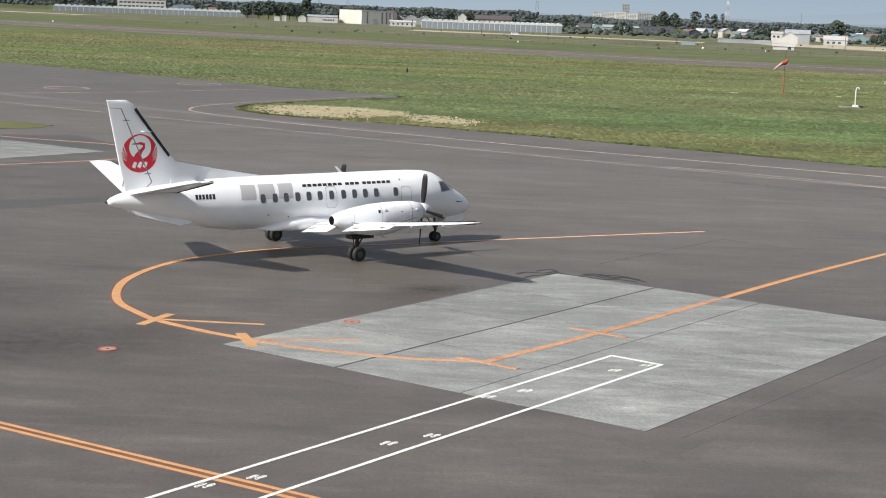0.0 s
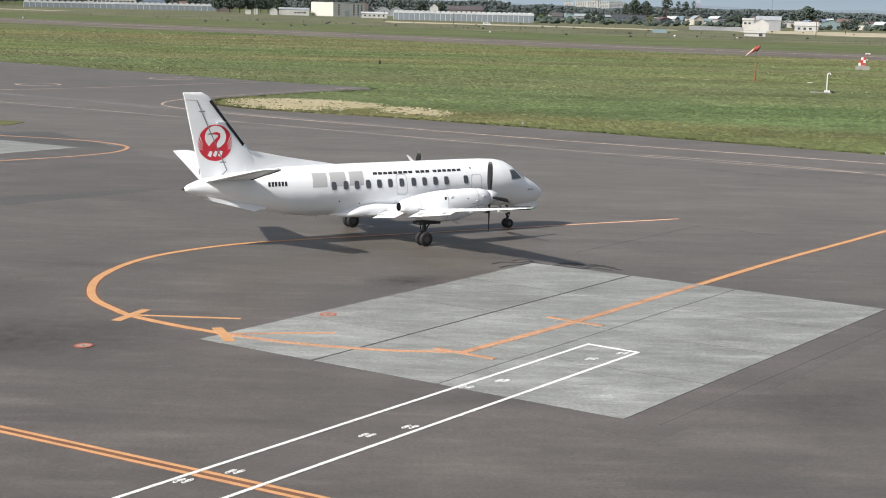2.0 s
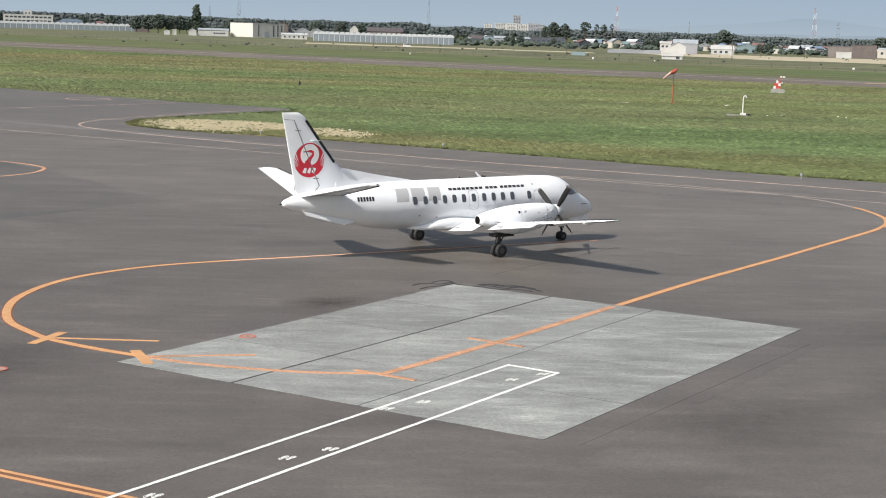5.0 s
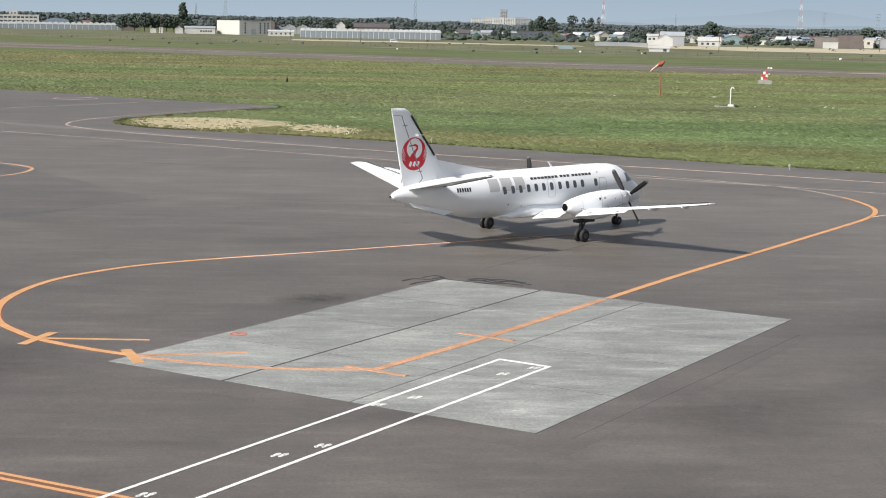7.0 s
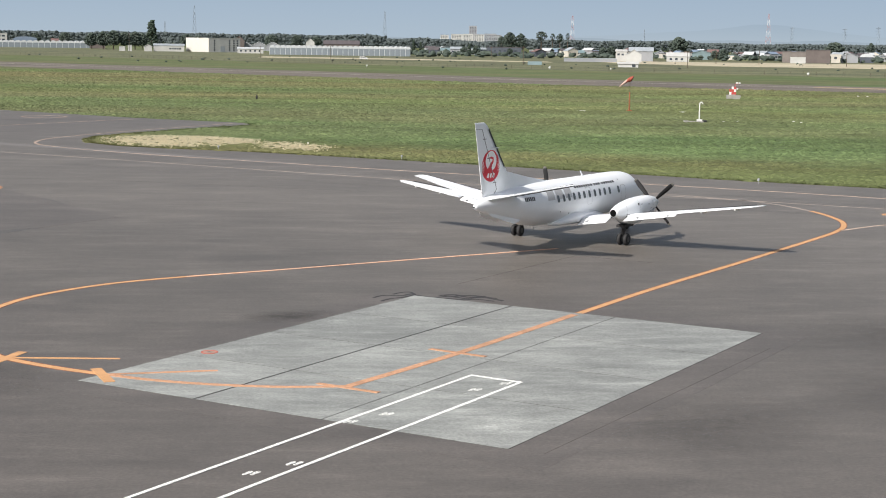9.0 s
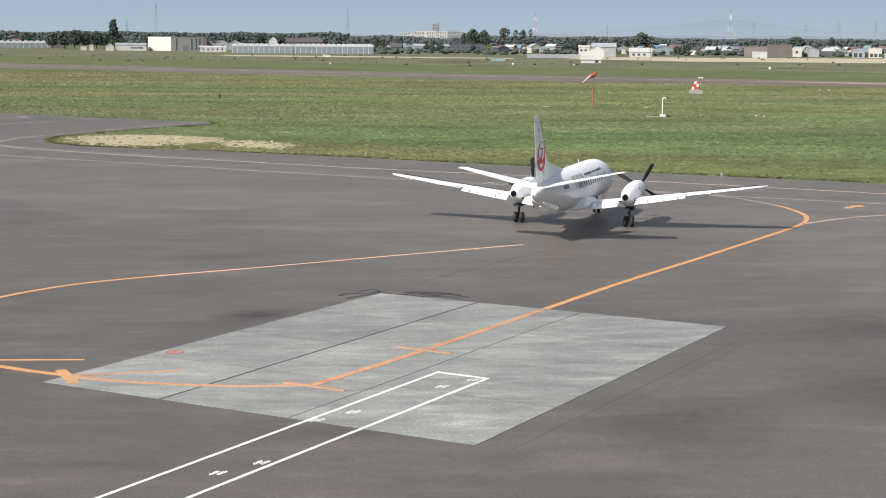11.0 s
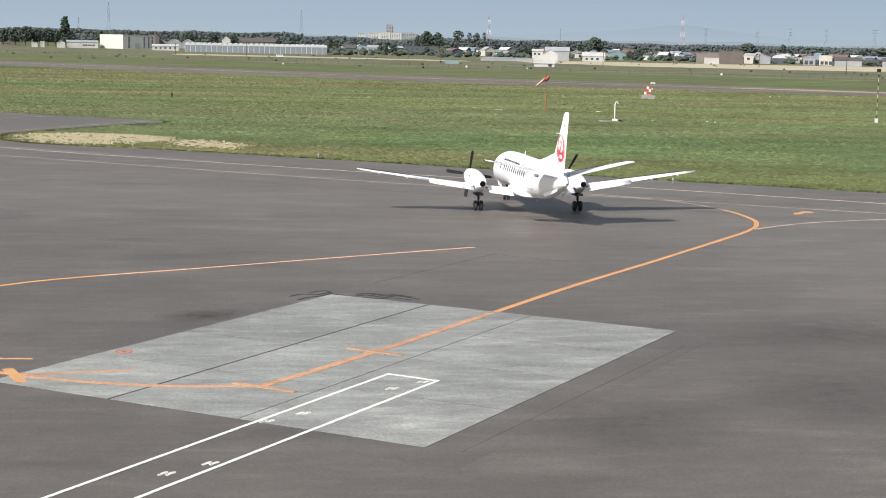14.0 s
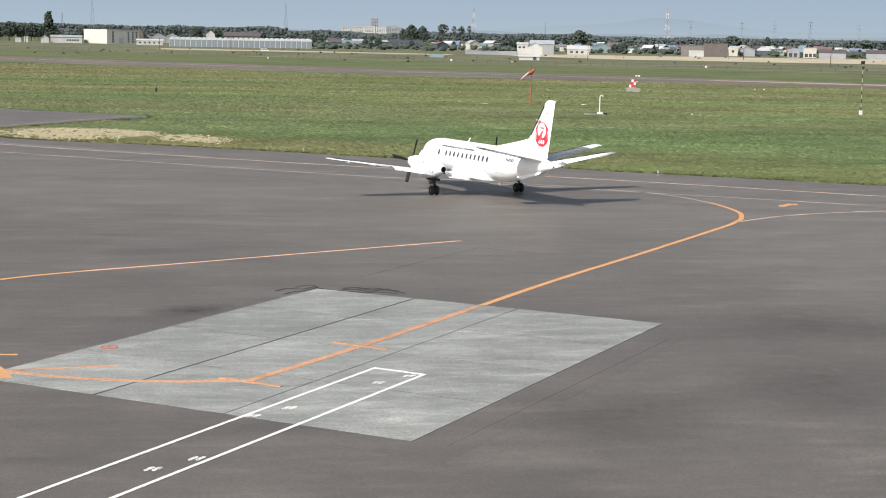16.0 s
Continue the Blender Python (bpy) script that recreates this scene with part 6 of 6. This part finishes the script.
def beacon_rig():
    r = thing("approach_beacon", pose(88.6, 318.4, GRASS_Z, 0, 0, -15), "red and white chequered beacon rig on a concrete block", "beacon")
    bm = bmesh.new()
    loft(bm, [[(-1.4, y, 0.0), (1.3, y, 0.0), (1.5, y, 0.75), (0.2, y, 1.0), (-1.4, y, 0.85)] for y in (-0.9, 0.9)])
    part("foundation", bm, BLOCK, r, "tilted grey concrete block")
    for i in range(3):
        for k in range(3):
            bm = bmesh.new()
            x, z = -0.85 + 0.47 * k, 0.95 + 0.55 * i
            if i == 2 and k == 0:
                continue
            box(bm, x, x + 0.45, -0.4, 0.4, z, z + 0.53)
            part("chequer_panel", bm, FIX_WHITE if (i + k) % 3 == 0 else FIX_RED, r)
    bm = bmesh.new()
    tube(bm, (0.3, 0, 2.7), (0.3, 0, 3.1), 0.06), tube(bm, (0.3, 0, 3.1), (1.1, 0, 3.2), 0.05)
    part("bracket", bm, FIX_RED, r, "red bracket")
    for x, z in ((1.15, 3.6), (0.7, 2.4), (0.6, 3.62)):
        bm = bmesh.new()
        box(bm, x - 0.2, x + 0.2, -0.15, 0.15, z - 0.4, z - 0.15)
        part("lamp_housing", bm, FIX_WHITE, r, "white lamp housing")


beacon_rig()
pole = thing("banded_pole", pose(99.7, 229.2, GRASS_Z), "thin tall pole banded black and pale yellow", "pole")
for k in range(13):
    bm = bmesh.new()
    tube(bm, (0, 0, k * 0.62), (0, 0, (k + 1) * 0.62), 0.07, seg=8)
    part("pole_band", bm, DARK if k % 2 else STRAW, pole)
bm = bmesh.new()
box(bm, -0.2, 0.2, -0.2, 0.2, 0.0, 0.7)
part("pole_base", bm, FIX_WHITE, pole, "pale base box")
bm = bmesh.new()
box(bm, -0.3, 0.25, -0.12, 0.12, 7.7, 8.2)
part("pole_head", bm, DARK, pole, "dark head fitting")
mk = thing("marker_post", pose(-7.75, 289.5, GRASS_Z), "short black post standing in the grass", "post")
bm = bmesh.new()
tube(bm, (0, 0, 0), (0.02, 0, 0.62), 0.17, 0.2, 10), tube(bm, (0.02, 0, 0.62), (0.07, 0, 0.92), 0.2, 0.08, 10), box(bm, -0.28, 0.2, -0.15, 0.15, 0.0, 0.12)
part("post_body", bm, BLACK, mk)
for x, y, r in ((101.4, 640, 0.5), (186.4, 570, 0.5), (126.6, 640, 0.3), (-180, 720, 0.45), (27, 640, 0.4)):
    b = thing("marker_globe", pose(x, y, GRASS_Z), "round white marker globe on a short stake", "marker", "white airfield markers")
    bm = bmesh.new()
    tube(bm, (0, 0, 0), (0, 0, 0.4), 0.06)
    part("stake", bm, MAST_STEEL, b)
    bm = bmesh.new()
    bmesh.ops.create_icosphere(bm, subdivisions=2, radius=r, matrix=Matrix.Translation((0, 0, 0.35 + r)))
    part("globe", bm, FIX_WHITE, b, "", True)
for x, y, w in ((45.9, 256, 1.3), (62.5, 255, 1.1), (71.4, 224, 0.25), (71.6, 221, 0.25), (60.5, 222, 0.22), (63.0, 223.5, 0.22), (123.1, 341, 0.3), (125.2, 341, 0.3), (0.9, 168.2, 0.2)):
    b = thing("ground_box", pose(x, y, GRASS_Z), "small white cover set low in grass", "cover", "low white covers")
    bm = bmesh.new()
    g = box(bm, -w / 2, w / 2, -w / 3, w / 3, 0, 0.06 if w > 1 else w * 0.8)
    bmesh.ops.bevel(bm, geom=bm.edges[:], offset=0.03, segments=1)
    part("cover_body", bm, FIX_WHITE, b)
for x, y in ((36.6, 123.2), (56.5, 110.4), (-8.0, 158.0), (9.5, 146.6)):
    b = thing("edge_light", pose(x, y, GRASS_Z), "small taxiway edge light on a stake", "edge light", "taxiway edge lights")
    bm = bmesh.new()
    tube(bm, (0, 0, 0), (0, 0, 0.3), 0.04, seg=8)
    part("stem", bm, MAST_STEEL, b)
    bm = bmesh.new()
    tube(bm, (0, 0, 0.3), (0, 0, 0.48), 0.11, 0.08, 10)
    part("lens", bm, GREY_WALL, b, "grey lens")


def van():
    v = thing("van", far(-2.3, 895, 4), "small white van parked on the perimeter road", "van")
    bm = bmesh.new()
    loft(bm, [[(x, y, z) for x, z in ((-2.2, 0.35), (2.2, 0.35), (2.25, 0.95), (1.6, 1.15), (1.0, 1.85), (-2.1, 1.9), (-2.25, 1.0))] for y in (-0.85, 0.85)])
    part("body", bm, FIX_WHITE, v)
    for x0, x1 in ((-1.9, -0.9), (-0.8, 0.2), (0.3, 1.1)):
        bm = bmesh.new()
        box(bm, x0, x1, -0.87, -0.8, 1.2, 1.7)
        part("side_window", bm, GLASS, v)
    for x in (-1.4, 1.4):
        for y in (-0.8, 0.62):
            bm = bmesh.new()
            tube(bm, (x, y, 0.34), (x, y + 0.18, 0.34), 0.34, seg=14)
            part("wheel", bm, BLACK, v)


van()
tarp = thing("tarpaulin_stack", far(-8.46, 782), "long low stack under a teal tarpaulin", "stack")
bm = bmesh.new()
loft(bm, [[(x, y, z) for y, z in ((-1.5, 0), (-1.3, 1.2), (-0.4, 1.7), (0.6, 1.65), (1.4, 1.1), (1.5, 0))] for x in (-3.4, -1.2, 1.1, 3.5)])
part("tarpaulin", bm, TEAL, tarp)
for az, d, h in ((-8.05, 770, 9), (-13.9, 760, 8), (-22.4, 700, 7), (-19.4, 905, 8), (-6.9, 1000, 8), (-16.4, 930, 8), (-1.1, 900, 8), (1.4, 900, 7), (6.0, 1200, 14), (-14.9, 930, 7)):
    u = thing("utility_pole", far(az, d), "thin dark wooden utility pole", "utility pole", "utility poles")
    bm = bmesh.new()
    tube(bm, (0, 0, 0), (0, 0, h), 0.17, 0.12, 6)
    part("pole_shaft", bm, BARK, u)
    bm = bmesh.new()
    box(bm, -0.8, 0.8, -0.08, 0.08, h - 0.8, h - 0.62)
    part("cross_arm", bm, BARK, u)

# ---- perimeter fence ----
def perimeter_fence(pts, step):
    f = thing("perimeter_fence", pose(0, 0, 0), "grey wire fence on thin posts along the meadow", "fence")
    bm = bmesh.new()
    tube(bm, (0, 0, 0), (0, 0, 1.7), 0.06, 0.05, 6)
    me = mesh_of("fence_post", bm, BARK)
    for (xa, ya), (xb, yb) in zip(pts, pts[1:]):
        n = int(math.hypot(xb - xa, yb - ya) / step)
        for k in range(n):
            ob = new("fence_post", me)
            ob.parent, ob.location = f, (xa + (xb - xa) * k / n, ya + (yb - ya) * k / n, GRASS_Z)
    for z in (0.6, 1.2, 1.6):
        bm = bmesh.new()
        for (xa, ya), (xb, yb) in zip(pts, pts[1:]):
            tube(bm, (xa, ya, z), (xb, yb, z), 0.008, seg=4)
        part("wire", bm, BARK, f)


perimeter_fence([(-300, 1075), (-130, 888), (91, 650), (229, 538), (420, 420)], 5.0)

# ---- masts ----
MAST_RED = material("mast_red", (0.34, 0.15, 0.13), 0.6)
MAST_WHITE = material("mast_white", (0.58, 0.59, 0.60), 0.6)
MAST_GREY = material("galvanised_steel", (0.17, 0.20, 0.23), 0.6, 0.1)


def mast(az, d, h, w, banded, arms, label):
    t = thing("lattice_mast", far(az, d), label, "mast", "lattice masts")
    n = 7
    for k in range(n):
        z0, z1 = h * k / n, h * (k + 1) / n
        w0, w1 = w * (1 - 0.85 * k / n), w * (1 - 0.85 * (k + 1) / n)
        bm = bmesh.new()
        c = ((-1, -1), (1, -1), (1, 1), (-1, 1))
        r = 0.00009 * d if d < 2800 else 0.00006 * d
        for i in range(4):
            a, b = c[i], c[(i + 1) % 4]
            tube(bm, (a[0] * w0 / 2, a[1] * w0 / 2, z0), (a[0] * w1 / 2, a[1] * w1 / 2, z1), r, seg=4)
            tube(bm, (a[0] * w0 / 2, a[1] * w0 / 2, z0), (b[0] * w1 / 2, b[1] * w1 / 2, z1), r * 0.7, seg=4)
            tube(bm, (b[0] * w0 / 2, b[1] * w0 / 2, z0), (a[0] * w1 / 2, a[1] * w1 / 2, z1), r * 0.7, seg=4)
        part("mast_section", bm, (MAST_RED if (n - k) % 2 else MAST_WHITE) if banded else MAST_GREY, t)
    if arms:
        for z in (0.72, 0.84, 0.95):
            bm = bmesh.new()
            tube(bm, (-w * 0.55, 0, h * z), (w * 0.55, 0, h * z), 0.00008 * d, seg=4)
            part("cross_arm", bm, MAST_GREY, t)


for az, d, h, w, banded, arms in ((-9.78, 2500, 53, 9, 1, 0), (-16.68, 2200, 53, 9, 1, 0), (-3.05, 2600, 57, 8, 0, 0), (3.72, 2600, 62, 8, 0, 0), (4.75, 2700, 38, 5, 0, 0), (-17.5, 3000, 45, 8, 0, 1), (-19.3, 3200, 46, 9, 0, 1), (-20.43, 3200, 49, 9, 0, 1), (-21.66, 3200, 50, 9, 0, 1), (-23.31, 2900, 47, 10, 0, 1), (-12.35, 2600, 34, 3, 0, 0), (-6.7, 3500, 30, 3, 0, 0)):
    mast(az, d, h, w, banded, arms, "tall red and white lattice mast" if banded else "tall grey lattice mast on the skyline")

# ---- hills and hazy sky, far behind everything; haze painted into glowing colours ----
def haze_glow(name, low, high, z0, z1):
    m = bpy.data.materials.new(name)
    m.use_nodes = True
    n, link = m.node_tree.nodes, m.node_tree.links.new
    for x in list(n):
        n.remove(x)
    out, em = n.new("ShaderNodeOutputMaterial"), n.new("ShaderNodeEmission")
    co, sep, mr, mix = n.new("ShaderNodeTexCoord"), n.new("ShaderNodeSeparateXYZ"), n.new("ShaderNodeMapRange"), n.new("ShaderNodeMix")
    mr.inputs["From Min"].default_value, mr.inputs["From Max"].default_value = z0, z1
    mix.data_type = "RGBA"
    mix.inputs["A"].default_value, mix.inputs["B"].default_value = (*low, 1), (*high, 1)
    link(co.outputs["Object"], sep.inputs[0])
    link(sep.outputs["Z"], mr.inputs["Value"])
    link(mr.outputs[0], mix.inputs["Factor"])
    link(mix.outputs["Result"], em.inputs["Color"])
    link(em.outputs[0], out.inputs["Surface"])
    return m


def skyline(name, radius, height, mat, label, category):
    bm = bmesh.new()
    rows = []
    for k in range(121):
        az = 30 - 70 * k / 120
        a = radians(az)
        h = height(az)
        rows.append([bm.verts.new((-math.sin(a) * (radius + o), math.cos(a) * (radius + o), z)) for o, z in ((0, -3), (0, h), (20, h), (20, -3))])
    for a, b in zip(rows, rows[1:]):
        for i in range(3):
            bm.faces.new((a[i], a[i + 1], b[i + 1], b[i]))
    return tagged(part(name, bm, mat), label, category, kind="structure")


def ridge(az):
    bump = lambda c, s, e: e * math.exp(-((az - c) / s) ** 2)
    e = 0.16 + bump(-16.6, 1.7, 0.32) + bump(-15.4, 4.5, 0.26) + bump(-13.0, 1.2, 0.06) + bump(-19.0, 1.4, 0.1) + bump(-24, 4, 0.16) + 0.045 * noise.noise((az * 0.8, 1, 0)) + 0.015 * noise.noise((az * 3, 2, 0))
    if az > -10:
        e *= max(0.0, 1 - (az + 10) / 4)
    return max(2.0, 11 + 4600 * math.tan(radians(e)))


# Ridges emit pale blue, graded by height: the haze is in their colour.
skyline("hill_backdrop", 4600, ridge, haze_glow("hazy_hills", (0.33, 0.395, 0.455), (0.275, 0.345, 0.42), 10, 75), "pale blue hazy mountain ridge on the horizon", "hills")
skyline("hill_backdrop", 4400, lambda az: max(2.0, 11 + 4400 * math.tan(radians(0.13 + 0.10 * noise.noise((az * 0.35, 7, 0)) + 0.02 * noise.noise((az * 2.3, 9, 0))))), haze_glow("nearer_hazy_hills", (0.30, 0.355, 0.405), (0.265, 0.325, 0.385), 5, 30), "low blue-grey hazy hills before the ridge", "hills")
skyline("sky_backdrop", 4800, lambda az: 420, haze_glow("hazy_sky", (0.325, 0.395, 0.465), (0.275, 0.355, 0.45), 10, 170), "pale hazy blue-grey sky above the horizon", "sky")


motions()
